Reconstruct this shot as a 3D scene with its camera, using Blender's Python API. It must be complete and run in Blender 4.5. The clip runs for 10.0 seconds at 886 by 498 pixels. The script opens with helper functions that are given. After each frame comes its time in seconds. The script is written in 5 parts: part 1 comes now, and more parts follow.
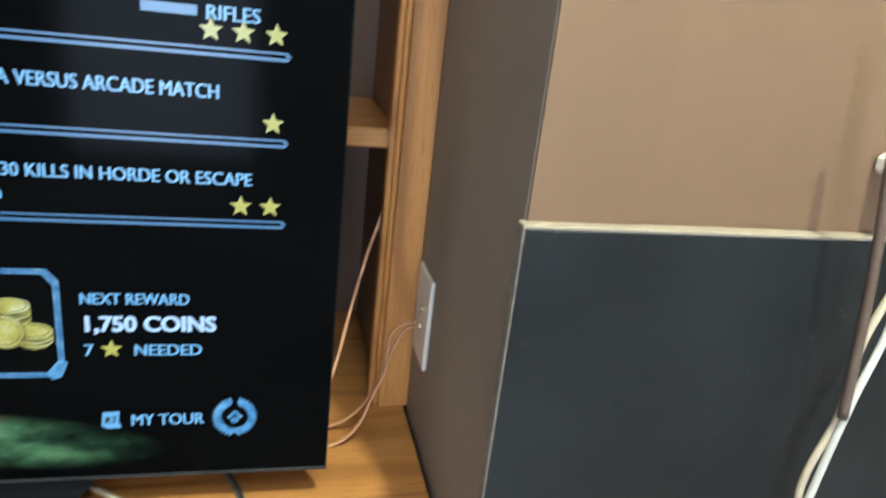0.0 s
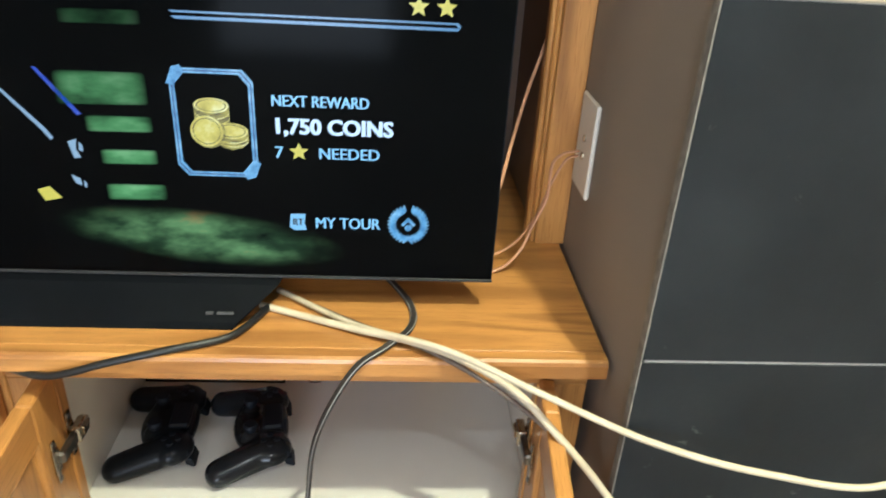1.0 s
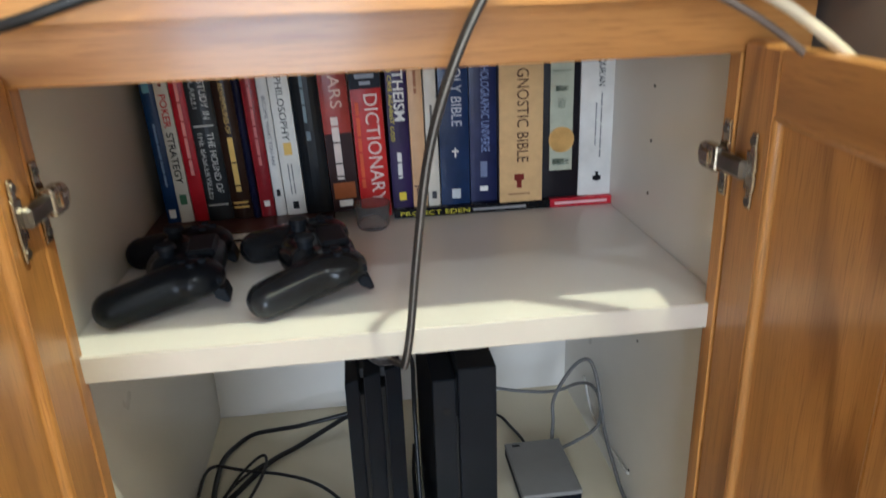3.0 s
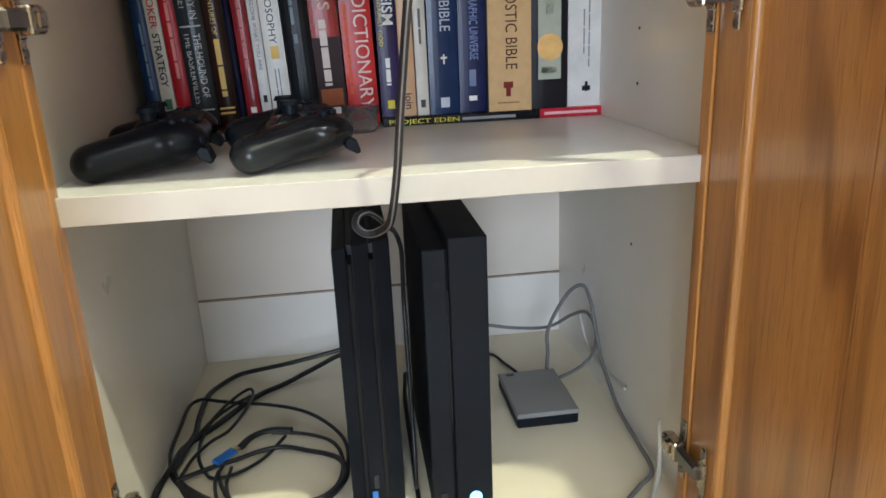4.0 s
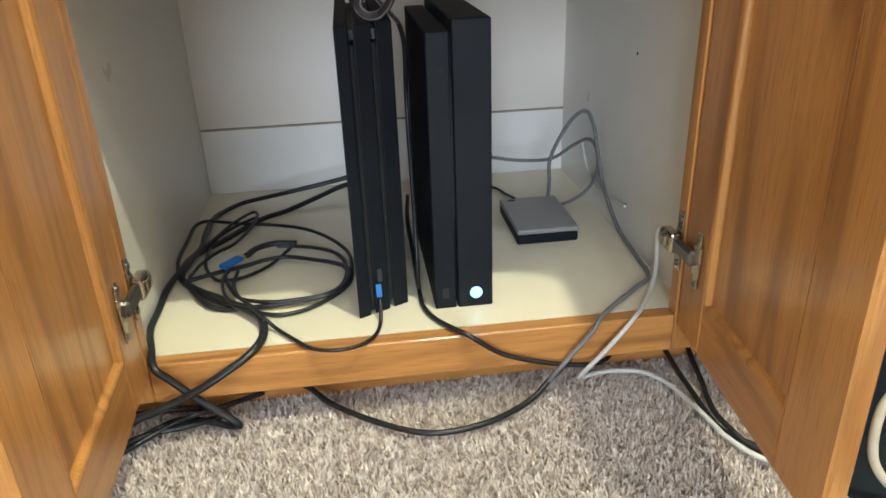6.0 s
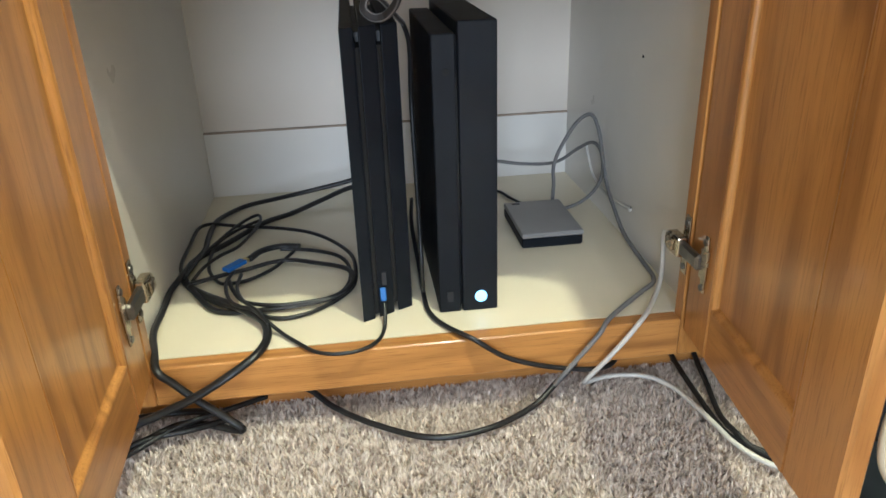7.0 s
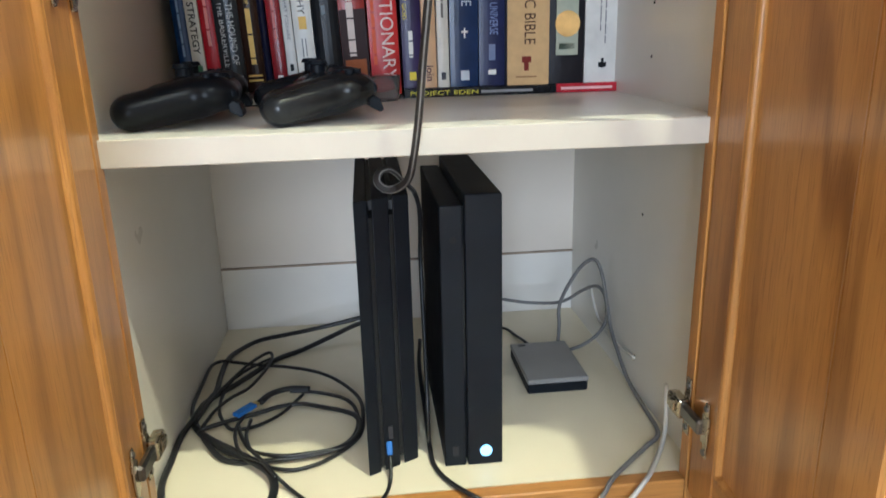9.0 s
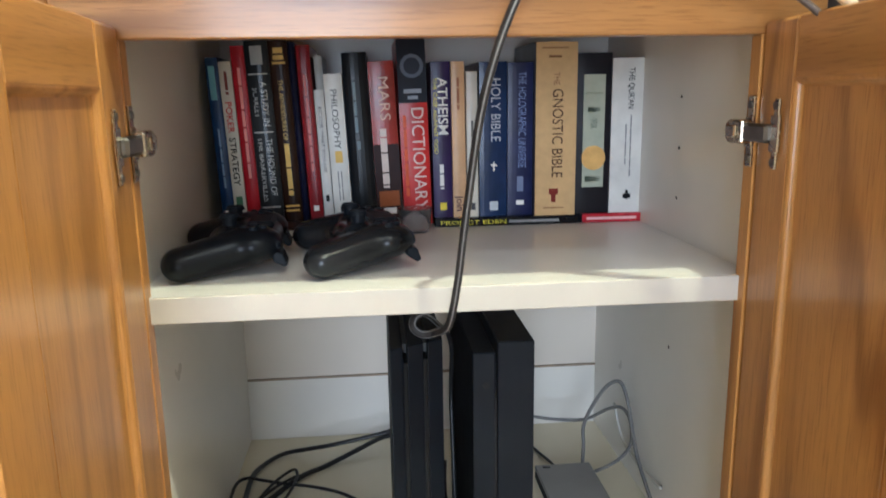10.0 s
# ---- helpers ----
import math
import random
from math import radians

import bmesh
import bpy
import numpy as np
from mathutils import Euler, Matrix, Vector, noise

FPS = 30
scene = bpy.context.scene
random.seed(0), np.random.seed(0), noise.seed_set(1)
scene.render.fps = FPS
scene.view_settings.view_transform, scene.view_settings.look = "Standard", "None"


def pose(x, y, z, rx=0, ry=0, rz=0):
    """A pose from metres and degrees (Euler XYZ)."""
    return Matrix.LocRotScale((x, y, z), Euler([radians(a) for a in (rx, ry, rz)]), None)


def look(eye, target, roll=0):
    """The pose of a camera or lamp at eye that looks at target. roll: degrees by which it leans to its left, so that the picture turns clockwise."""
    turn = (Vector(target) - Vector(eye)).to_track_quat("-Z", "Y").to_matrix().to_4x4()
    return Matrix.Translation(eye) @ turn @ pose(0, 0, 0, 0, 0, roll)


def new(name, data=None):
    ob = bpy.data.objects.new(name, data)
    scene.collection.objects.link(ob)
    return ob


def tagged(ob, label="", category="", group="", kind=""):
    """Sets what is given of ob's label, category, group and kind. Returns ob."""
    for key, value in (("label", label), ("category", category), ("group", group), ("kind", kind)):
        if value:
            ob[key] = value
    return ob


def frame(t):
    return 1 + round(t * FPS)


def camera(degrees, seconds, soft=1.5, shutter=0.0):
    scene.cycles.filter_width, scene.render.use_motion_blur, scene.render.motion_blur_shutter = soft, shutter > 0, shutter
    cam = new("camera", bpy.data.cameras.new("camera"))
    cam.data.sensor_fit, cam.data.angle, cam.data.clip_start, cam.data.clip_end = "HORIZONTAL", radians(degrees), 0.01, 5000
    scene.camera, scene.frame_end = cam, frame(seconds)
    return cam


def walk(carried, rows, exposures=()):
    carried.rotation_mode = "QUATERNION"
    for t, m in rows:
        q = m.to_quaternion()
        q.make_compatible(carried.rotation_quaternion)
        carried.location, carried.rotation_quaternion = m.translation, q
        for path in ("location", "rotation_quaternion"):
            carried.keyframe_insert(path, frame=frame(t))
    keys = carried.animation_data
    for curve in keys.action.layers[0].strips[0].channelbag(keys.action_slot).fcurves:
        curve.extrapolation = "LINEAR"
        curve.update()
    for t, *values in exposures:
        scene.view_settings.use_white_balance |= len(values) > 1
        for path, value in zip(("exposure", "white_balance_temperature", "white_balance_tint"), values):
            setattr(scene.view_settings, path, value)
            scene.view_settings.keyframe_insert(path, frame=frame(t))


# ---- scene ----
cam = camera(63.1, 10.0, soft=1.6, shutter=0.3)
PATH = [
    (0, (0.42, -0.624, 1.318), (0.893, 1.197, 0.638), 6.6),
    (0.5, (0.38, -0.657, 1.256), (0.685, 1.149, 0.452), 5.6),
    (1, (0.376, -0.67, 1.218), (0.513, 1.1, 0.297), 3.5),
    (1.5, (0.382, -0.666, 1.157), (0.348, 1.095, 0.211), 0.7),
    (2, (0.381, -0.627, 1.07), (0.273, 1.169, 0.197), -1.9),
    (2.2, (0.340, -0.614, 1.041), (0.284, 1.208, 0.221), -2.5),
    (2.5, (0.289, -0.589, 0.95), (0.322, 1.254, 0.174), -2.8),
    (2.7, (0.263, -0.575, 0.868), (0.370, 1.280, 0.130), -2.7),
    (3, (0.243, -0.552, 0.759), (0.454, 1.307, 0.051), -2.1),
    (3.2, (0.252, -0.564, 0.685), (0.478, 1.321, 0.056), -2.8),
    (4.3, (0.225, -0.607, 0.577), (0.46, 1.287, -0.018), -2.3),
    (4.5, (0.219, -0.621, 0.556), (0.445, 1.262, -0.078), -2.1),
    (5, (0.221, -0.629, 0.524), (0.436, 1.212, -0.229), -2.1),
    (5.5, (0.228, -0.637, 0.492), (0.437, 1.168, -0.345), -2.1),
    (7, (0.223, -0.632, 0.483), (0.43, 1.177, -0.342), -2.0),
    (7.5, (0.227, -0.631, 0.501), (0.432, 1.199, -0.278), -1.9),
    (8, (0.227, -0.63, 0.526), (0.43, 1.222, -0.201), -1.9),
    (8.5, (0.227, -0.638, 0.534), (0.427, 1.239, -0.125), -1.7),
    (9, (0.229, -0.635, 0.555), (0.424, 1.269, -0.024), -1.5),
    (9.5, (0.227, -0.629, 0.595), (0.414, 1.299, 0.098), -1.2),
    (10, (0.205, -0.631, 0.645), (0.383, 1.317, 0.23), -0.9),
]
EXPOSURES = [(0.0, -0.18, 4720, 6), (1.0, 0.06, 5030, 6), (2.0, 0.03, 5000, 6), (3.0, 0.12, 4970, 6), (4.5, 0.27, 5000, 6), (10.0, 0.28, 4930, 6)]
walk(cam, [(t, look(eye, target, roll)) for t, eye, target, roll in PATH], EXPOSURES)


# ---- light ----
world = bpy.data.worlds.new("room_world")
scene.world = world
world.use_nodes = True
world.node_tree.nodes["Background"].inputs[0].default_value = (1.0, 0.86, 0.7, 1)
world.node_tree.nodes["Background"].inputs[1].default_value = 0.05


def lamp(name, kind, m, energy, colour, size, tall=0.0):
    data = bpy.data.lights.new(name, kind)
    data.energy, data.color = energy, colour
    if kind == "AREA":
        data.shape, data.size, data.size_y = "RECTANGLE", size, tall
    else:
        data.shadow_soft_size = size
    ob = new(name, data)
    ob.matrix_basis = m
    return ob


lamp("ceiling_lamp_light", "POINT", pose(0.78, -0.66, 2.36), 132.0, (1.0, 0.87, 0.50), 0.03)
lamp("ceiling_lamp_light", "POINT", pose(0.55, -1.35, 2.36), 20.0, (1.0, 0.93, 0.76), 0.04)
lamp("window_light", "AREA", pose(-0.24, -4.15, 1.02, 90, 0, 0), 86.0, (1.0, 0.965, 0.92), 1.1, 1.8)


# ---- materials ----
def srgb(r, g, b):
    f = lambda c: (c / 255 / 12.92) if c <= 10 else ((c / 255 + 0.055) / 1.055) ** 2.4
    return (f(r), f(g), f(b), 1)


class Mat:
    """A small builder of node materials."""

    def __init__(self, name, rough=0.5, metal=0.0, coat=0.0, spec=0.5):
        self.m = bpy.data.materials.new(name)
        self.m.use_nodes = True
        self.t = self.m.node_tree
        self.b = self.t.nodes["Principled BSDF"]
        self.b.inputs["Roughness"].default_value = rough
        self.b.inputs["Metallic"].default_value = metal
        self.b.inputs["Coat Weight"].default_value = coat
        self.b.inputs["Coat Roughness"].default_value = 0.15
        self.b.inputs["Specular IOR Level"].default_value = spec
        tc = self.node("ShaderNodeTexCoord")
        info = self.node("ShaderNodeObjectInfo")
        add = self.node("ShaderNodeVectorMath", operation="MULTIPLY_ADD")
        self.link(info.outputs["Random"], add.inputs[0])
        add.inputs[1].default_value = (3.7, 5.1, 2.3)
        self.link(tc.outputs["Object"], add.inputs[2])
        self.co, self.rnd, self.obco = add.outputs[0], info.outputs["Random"], tc.outputs["Object"]

    def node(self, kind, **kw):
        n = self.t.nodes.new(kind)
        for k, v in kw.items():
            setattr(n, k, v)
        return n

    def link(self, a, b):
        self.t.links.new(a, b)

    def scaled(self, scale, src=None):
        n = self.node("ShaderNodeMapping")
        n.inputs["Scale"].default_value = scale
        self.link(src or self.co, n.inputs["Vector"])
        return n.outputs[0]

    def noise(self, scale, detail=4, rough=0.55, vec=None, distort=0.0):
        n = self.node("ShaderNodeTexNoise")
        n.inputs["Scale"].default_value, n.inputs["Detail"].default_value = scale, detail
        n.inputs["Roughness"].default_value, n.inputs["Distortion"].default_value = rough, distort
        self.link(vec or self.co, n.inputs["Vector"])
        return n.outputs[0]

    def ramp(self, src, stops):
        n = self.node("ShaderNodeValToRGB")
        el = n.color_ramp.elements
        while len(el) < len(stops):
            el.new(0.5)
        for e, (p, c) in zip(el, stops):
            e.position, e.color = p, c
        self.link(src, n.inputs[0])
        return n.outputs[0]

    def mix(self, fac, a, b, mode="MIX"):
        n = self.node("ShaderNodeMix", data_type="RGBA", blend_type=mode)
        for k, v in ((0, fac), (6, a), (7, b)):
            if isinstance(v, (int, float, tuple)):
                n.inputs[k].default_value = v
            else:
                self.link(v, n.inputs[k])
        return n.outputs[2]

    def colour(self, c):
        if isinstance(c, tuple):
            self.b.inputs["Base Color"].default_value = c
        else:
            self.link(c, self.b.inputs["Base Color"])
        return self

    def bump(self, src, strength=0.2, dist=0.001):
        n = self.node("ShaderNodeBump")
        n.inputs["Strength"].default_value, n.inputs["Distance"].default_value = strength, dist
        self.link(src, n.inputs["Height"])
        self.link(n.outputs[0], self.b.inputs["Normal"])
        return self

    def roughness(self, src, lo, hi):
        n = self.node("ShaderNodeMapRange")
        n.inputs[3].default_value, n.inputs[4].default_value = lo, hi
        self.link(src, n.inputs[0])
        self.link(n.outputs[0], self.b.inputs["Roughness"])
        return self


def oak(name, axis, light, dark):
    """Varnished oak with its grain along one axis: arched growth bands, streaks, open pores and slow tone changes."""
    m = Mat(name, 0.36, coat=0.35, spec=0.36)

    def along(across, length):
        v = [across, across, across]
        v[axis] = length
        return m.scaled(tuple(v))

    bands = m.noise(1.0, 1.6, 0.45, along(9.0, 1.15), 0.35)
    ring = m.node("ShaderNodeMath", operation="MULTIPLY")
    ring.inputs[1].default_value = 44.0
    m.link(bands, ring.inputs[0])
    wave = m.node("ShaderNodeMath", operation="SINE")
    m.link(ring.outputs[0], wave.inputs[0])
    half = m.node("ShaderNodeMapRange")
    half.inputs[1].default_value = -1.0
    m.link(wave.outputs[0], half.inputs[0])
    streak = m.noise(1.0, 4, 0.65, along(150.0, 4.5))
    fine = m.noise(1.0, 2, 0.6, along(800.0, 26.0))
    slow = m.noise(1.0, 2, 0.5, along(7.0, 2.2))
    mid = tuple(0.5 * a + 0.5 * b for a, b in zip(dark, light))
    base = m.ramp(half.outputs[0], [(0.0, tuple(0.72 * a + 0.28 * b for a, b in zip(dark, light))), (0.22, tuple(0.3 * a + 0.7 * b for a, b in zip(dark, light))), (0.6, light), (1.0, light)])
    patchy = m.mix(m.ramp(slow, [(0.40, (0.6, 0.6, 0.6, 1)), (0.58, (0.0, 0.0, 0.0, 1))]), base, light)
    streaked = m.mix(m.ramp(streak, [(0.36, (0.38, 0.38, 0.38, 1)), (0.56, (0, 0, 0, 1))]), patchy, mid)
    pored = m.mix(m.ramp(fine, [(0.34, (0.45, 0.45, 0.45, 1)), (0.46, (0, 0, 0, 1))]), streaked, dark)
    tone = m.mix(0.6, pored, m.ramp(slow, [(0.3, (0.80, 0.77, 0.74, 1)), (0.7, (1.06, 1.04, 1.02, 1))]), "MULTIPLY")
    m.colour(tone).bump(streak, 0.10, 0.0004).roughness(slow, 0.28, 0.42)
    return m.m


OAK_L, OAK_D = (0.540, 0.264, 0.066, 1), (0.215, 0.084, 0.019, 1)
oak_x, oak_y, oak_z = (oak("honey_oak_" + n, a, OAK_L, OAK_D) for a, n in enumerate(("across", "deep", "upright")))


def paint(name, c, var=0.06, rough=0.6, scale=9.0, grain=350.0, bump=0.12, spec=0.4):
    m = Mat(name, rough, spec=spec)
    a = m.noise(scale, 4)
    g = m.noise(grain, 2)
    lo, hi = tuple(v * (1 - var) for v in c[:3]) + (1,), tuple(min(1, v * (1 + var)) for v in c[:3]) + (1,)
    m.colour(m.ramp(a, [(0.3, lo), (0.7, hi)])).bump(g, bump, 0.0006).roughness(a, rough - 0.06, rough + 0.06)
    return m.m


melamine = paint("white_melamine", (0.77, 0.74, 0.68, 1), 0.035, 0.30, 6, 500, 0.03)
# white bottom board with the lamp's yellow light mixed into its base colour
bottom_board = paint("lamp_tinted_melamine", (0.77, 0.70, 0.52, 1), 0.04, 0.24, 5, 500, 0.03)
back_board = paint("warm_white_back_board", (0.72, 0.655, 0.565, 1), 0.035, 0.42, 5, 400, 0.04)
edge_band = paint("cream_edge_band", (0.55, 0.505, 0.435, 1), 0.05, 0.45, 14, 400, 0.06)
raw_edge = paint("raw_board_edge", (0.34, 0.27, 0.20, 1), 0.2, 0.8, 60)
taupe = paint("taupe_wall_paint", (0.235, 0.195, 0.160, 1), 0.04, 0.62, 5, 260, 0.25)
tan = paint("tan_wall_paint", (0.168, 0.105, 0.060, 1), 0.035, 0.62, 5, 260, 0.25)
room_paint = paint("room_wall_paint", (0.60, 0.52, 0.42, 1), 0.04, 0.7, 4, 250, 0.2)
ceiling_paint = paint("white_ceiling_paint", (0.78, 0.76, 0.72, 1), 0.03, 0.8, 4, 180, 0.4)
black_plastic = paint("matt_black_plastic", (0.0062, 0.0082, 0.0120, 1), 0.15, 0.5, 20, 900, 0.08, 0.16)
grey_plastic = paint("dark_grey_plastic", (0.028, 0.028, 0.031, 1), 0.15, 0.5, 20, 900, 0.06, 0.25)
silver = paint("brushed_silver", (0.24, 0.235, 0.23, 1), 0.06, 0.35, 25, 900, 0.05)
white_plastic = paint("white_plastic", (0.72, 0.68, 0.60, 1), 0.04, 0.4, 20, 500, 0.03)
cream_cable = paint("cream_cable_sheath", (0.56, 0.48, 0.34, 1), 0.12, 0.42, 30, 300, 0.05)
grey_cable = paint("grey_cable_sheath", (0.17, 0.165, 0.16, 1), 0.08, 0.45, 30, 300, 0.05)
white_cable = paint("white_cable_sheath", (0.62, 0.60, 0.55, 1), 0.06, 0.45, 30, 300, 0.05)
black_cable = paint("black_cable_sheath", (0.013, 0.013, 0.014, 1), 0.2, 0.38, 30, 400, 0.05)
brown_cable = paint("brown_cable_sheath", (0.12, 0.085, 0.065, 1), 0.1, 0.45, 30, 400, 0.05)
ribbed_cable = paint("dark_ribbed_sheath", (0.034, 0.030, 0.028, 1), 0.12, 0.5, 30, 300, 0.05, 0.25)
copper_wire = paint("clear_copper_wire", (0.50, 0.26, 0.14, 1), 0.12, 0.32, 40, 300, 0.05)
blue_plastic = paint("blue_connector", (0.03, 0.13, 0.42, 1), 0.1, 0.4, 40)
dark_hole = paint("dark_hole", (0.006, 0.006, 0.006, 1), 0.1, 0.8)
paper = paint("book_pages", (0.62, 0.55, 0.43, 1), 0.1, 0.8, 200)
grout = paint("pale_grout", (0.30, 0.29, 0.275, 1), 0.15, 0.8, 60, 300, 0.3)
ivory_edge = paint("ivory_edge_strip", (0.33, 0.28, 0.21, 1), 0.15, 0.5, 60, 300, 0.2)


def metal(name, c, rough):
    m = Mat(name, rough, 1.0)
    a = m.noise(60, 3)
    m.colour(m.ramp(a, [(0.3, tuple(v * 0.75 for v in c[:3]) + (1,)), (0.7, c)])).roughness(a, rough - 0.08, rough + 0.12)
    return m.m


nickel = metal("nickel_hinge_metal", (0.60, 0.53, 0.41, 1), 0.24)
steel_dark = metal("dark_steel", (0.25, 0.24, 0.23, 1), 0.35)


def slate_mat():
    m = Mat("black_slate_tile", 0.34, spec=0.30)
    a, g, s = m.noise(7, 6, 0.6), m.noise(140, 4), m.noise(1.0, 5, 0.7, m.scaled((60, 60, 9)))
    dust = m.ramp(m.noise(26, 5, 0.7, distort=0.8), [(0.655, (0, 0, 0, 1)), (0.73, (1, 1, 1, 1))])
    base = m.ramp(a, [(0.3, (0.0070, 0.0092, 0.0120, 1)), (0.7, (0.0145, 0.0178, 0.0220, 1))])
    m.colour(m.mix(m.mix(0.72, dust, (0, 0, 0, 1)), base, (0.22, 0.22, 0.21, 1))).bump(g, 0.18, 0.0008).roughness(s, 0.26, 0.52)
    return m.m


slate = slate_mat()


def carpet_mat():
    m = Mat("speckled_carpet", 0.95, spec=0.1)
    geo = m.node("ShaderNodeNewGeometry")
    fl = m.noise(170, 2, 0.6, m.obco)
    tone = m.ramp(geo.outputs["Random Per Island"], [(0.0, (0.50, 0.41, 0.34, 1)), (0.22, (0.69, 0.585, 0.50, 1)), (0.55, (0.84, 0.745, 0.66, 1)), (1.0, (0.92, 0.85, 0.77, 1))])
    m.colour(m.mix(0.22, tone, m.ramp(fl, [(0.35, (0.55, 0.52, 0.50, 1)), (0.60, (1.1, 1.08, 1.05, 1))]), "MULTIPLY"))
    return m.m


carpet_pile = carpet_mat()


def carpet_base_mat():
    m = Mat("carpet_backing", 0.95, spec=0.1)
    f = m.noise(260, 3, 0.7, m.obco)
    m.colour(m.ramp(f, [(0.3, (0.40, 0.34, 0.28, 1)), (0.5, (0.60, 0.53, 0.45, 1)), (0.7, (0.78, 0.71, 0.62, 1))])).bump(f, 0.9, 0.004)
    return m.m


carpet_base = carpet_base_mat()


def glow(name, c, strength):
    m = bpy.data.materials.new(name)
    m.use_nodes = True
    b = m.node_tree.nodes["Principled BSDF"]
    b.inputs["Base Color"].default_value = (0.01, 0.01, 0.01, 1)
    b.inputs["Emission Color"].default_value = c
    b.inputs["Emission Strength"].default_value = strength
    b.inputs["Roughness"].default_value = 0.25
    return m


def glow_mottled(name, stops, scale, strength, stretch=(1, 1, 1)):
    m = Mat(name, 0.25)
    n = m.noise(scale, 4, 0.6, m.scaled(stretch, m.obco))
    m.colour((0.01, 0.01, 0.01, 1))
    m.link(m.ramp(n, stops), m.b.inputs["Emission Color"])
    m.b.inputs["Emission Strength"].default_value = strength
    return m.m


def glow_soft(name, stops, scale, strength, cx, cz, rx, rz, tilt=0.0, square=False):
    """Mottled light of a screen picture that fades out over an ellipse or a rounded bar, in the television's own coordinates."""
    m = Mat(name, 0.10, spec=0.02)
    m.colour((0.0016, 0.0018, 0.0023, 1))
    mp = m.node("ShaderNodeMapping", vector_type="TEXTURE")
    mp.inputs["Location"].default_value = (cx + 0.12, 0.0, cz - 0.761)
    mp.inputs["Rotation"].default_value = (0, tilt, 0)
    mp.inputs["Scale"].default_value = (rx, 1.0, rz)
    m.link(m.obco, mp.inputs["Vector"])
    flat = m.node("ShaderNodeVectorMath", operation="MULTIPLY")
    flat.inputs[1].default_value = (1, 0, 1)
    m.link(mp.outputs[0], flat.inputs[0])
    if square:
        for _ in range(2):
            power = m.node("ShaderNodeVectorMath", operation="MULTIPLY")
            m.link(flat.outputs[0], power.inputs[0])
            m.link(flat.outputs[0], power.inputs[1])
            flat = power
    far = m.node("ShaderNodeVectorMath", operation="LENGTH")
    m.link(flat.outputs[0], far.inputs[0])
    edge = m.node("ShaderNodeMapRange", interpolation_type="SMOOTHSTEP")
    edge.inputs[1].default_value, edge.inputs[2].default_value, edge.inputs[3].default_value, edge.inputs[4].default_value = (0.02 if square else 0.35), 1.0, strength, 0.0
    m.link(far.outputs[1], edge.inputs[0])
    m.link(m.ramp(m.noise(scale, 4, 0.55, m.scaled((0.55, 1.0, 1.25), m.obco)), stops), m.b.inputs["Emission Color"])
    m.link(edge.outputs[0], m.b.inputs["Emission Strength"])
    return m.m


# ---- builders ----
ROOT = {}


def box(bm, x0, x1, y0, y1, z0, z1, bevel=0.0, seg=1):
    made = bmesh.ops.create_cube(bm, size=1.0, matrix=Matrix.LocRotScale(((x0 + x1) / 2, (y0 + y1) / 2, (z0 + z1) / 2), None, (abs(x1 - x0), abs(y1 - y0), abs(z1 - z0))))
    if bevel:
        edges = {e for v in made["verts"] for e in v.link_edges}
        bmesh.ops.bevel(bm, geom=list(edges), offset=bevel, segments=seg, affect="EDGES", profile=0.5)
    return bm


def boxes(*rows, bevel=0.0):
    bm = bmesh.new()
    for r in rows:
        box(bm, *r, bevel=bevel)
    return bm


def prism(points, axis, a, b, bevel=0.0):
    """A polygon pulled along an axis from a to b; the points hold the other two coordinates in order."""
    bm = bmesh.new()
    rest = [n for n in range(3) if n != axis]

    def at(p, d):
        v = [0, 0, 0]
        v[axis], v[rest[0]], v[rest[1]] = d, p[0], p[1]
        return bm.verts.new(v)

    low, high = [at(p, a) for p in points], [at(p, b) for p in points]
    n = len(points)
    bm.faces.new(low), bm.faces.new(high)
    for i in range(n):
        bm.faces.new((low[i], low[(i + 1) % n], high[(i + 1) % n], high[i]))
    bmesh.ops.recalc_face_normals(bm, faces=bm.faces)
    if bevel:
        bmesh.ops.bevel(bm, geom=list(bm.edges), offset=bevel, segments=2, affect="EDGES", profile=0.5)
    return bm


def disc(bm, m, radius, depth, seg=20, r2=None):
    bmesh.ops.create_cone(bm, cap_ends=True, segments=seg, radius1=radius, radius2=radius if r2 is None else r2, depth=depth, matrix=m)
    return bm


def ball(bm, m, seg=18):
    bmesh.ops.create_uvsphere(bm, u_segments=seg, v_segments=seg // 2 + 2, radius=1.0, matrix=m)
    return bm


def smooth_path(points, step=8):
    """A Catmull-Rom curve through a few points."""
    p = [Vector(v) for v in points]
    p = [2 * p[0] - p[1], *p, 2 * p[-1] - p[-2]]
    out = []
    for i in range(1, len(p) - 2):
        for k in range(step):
            t = k / step
            a, b, c, d = p[i - 1], p[i], p[i + 1], p[i + 2]
            out.append(0.5 * (2 * b + (c - a) * t + (2 * a - 5 * b + 4 * c - d) * t * t + (3 * b - a - 3 * c + d) * t ** 3))
    out.append(p[-2])
    return out


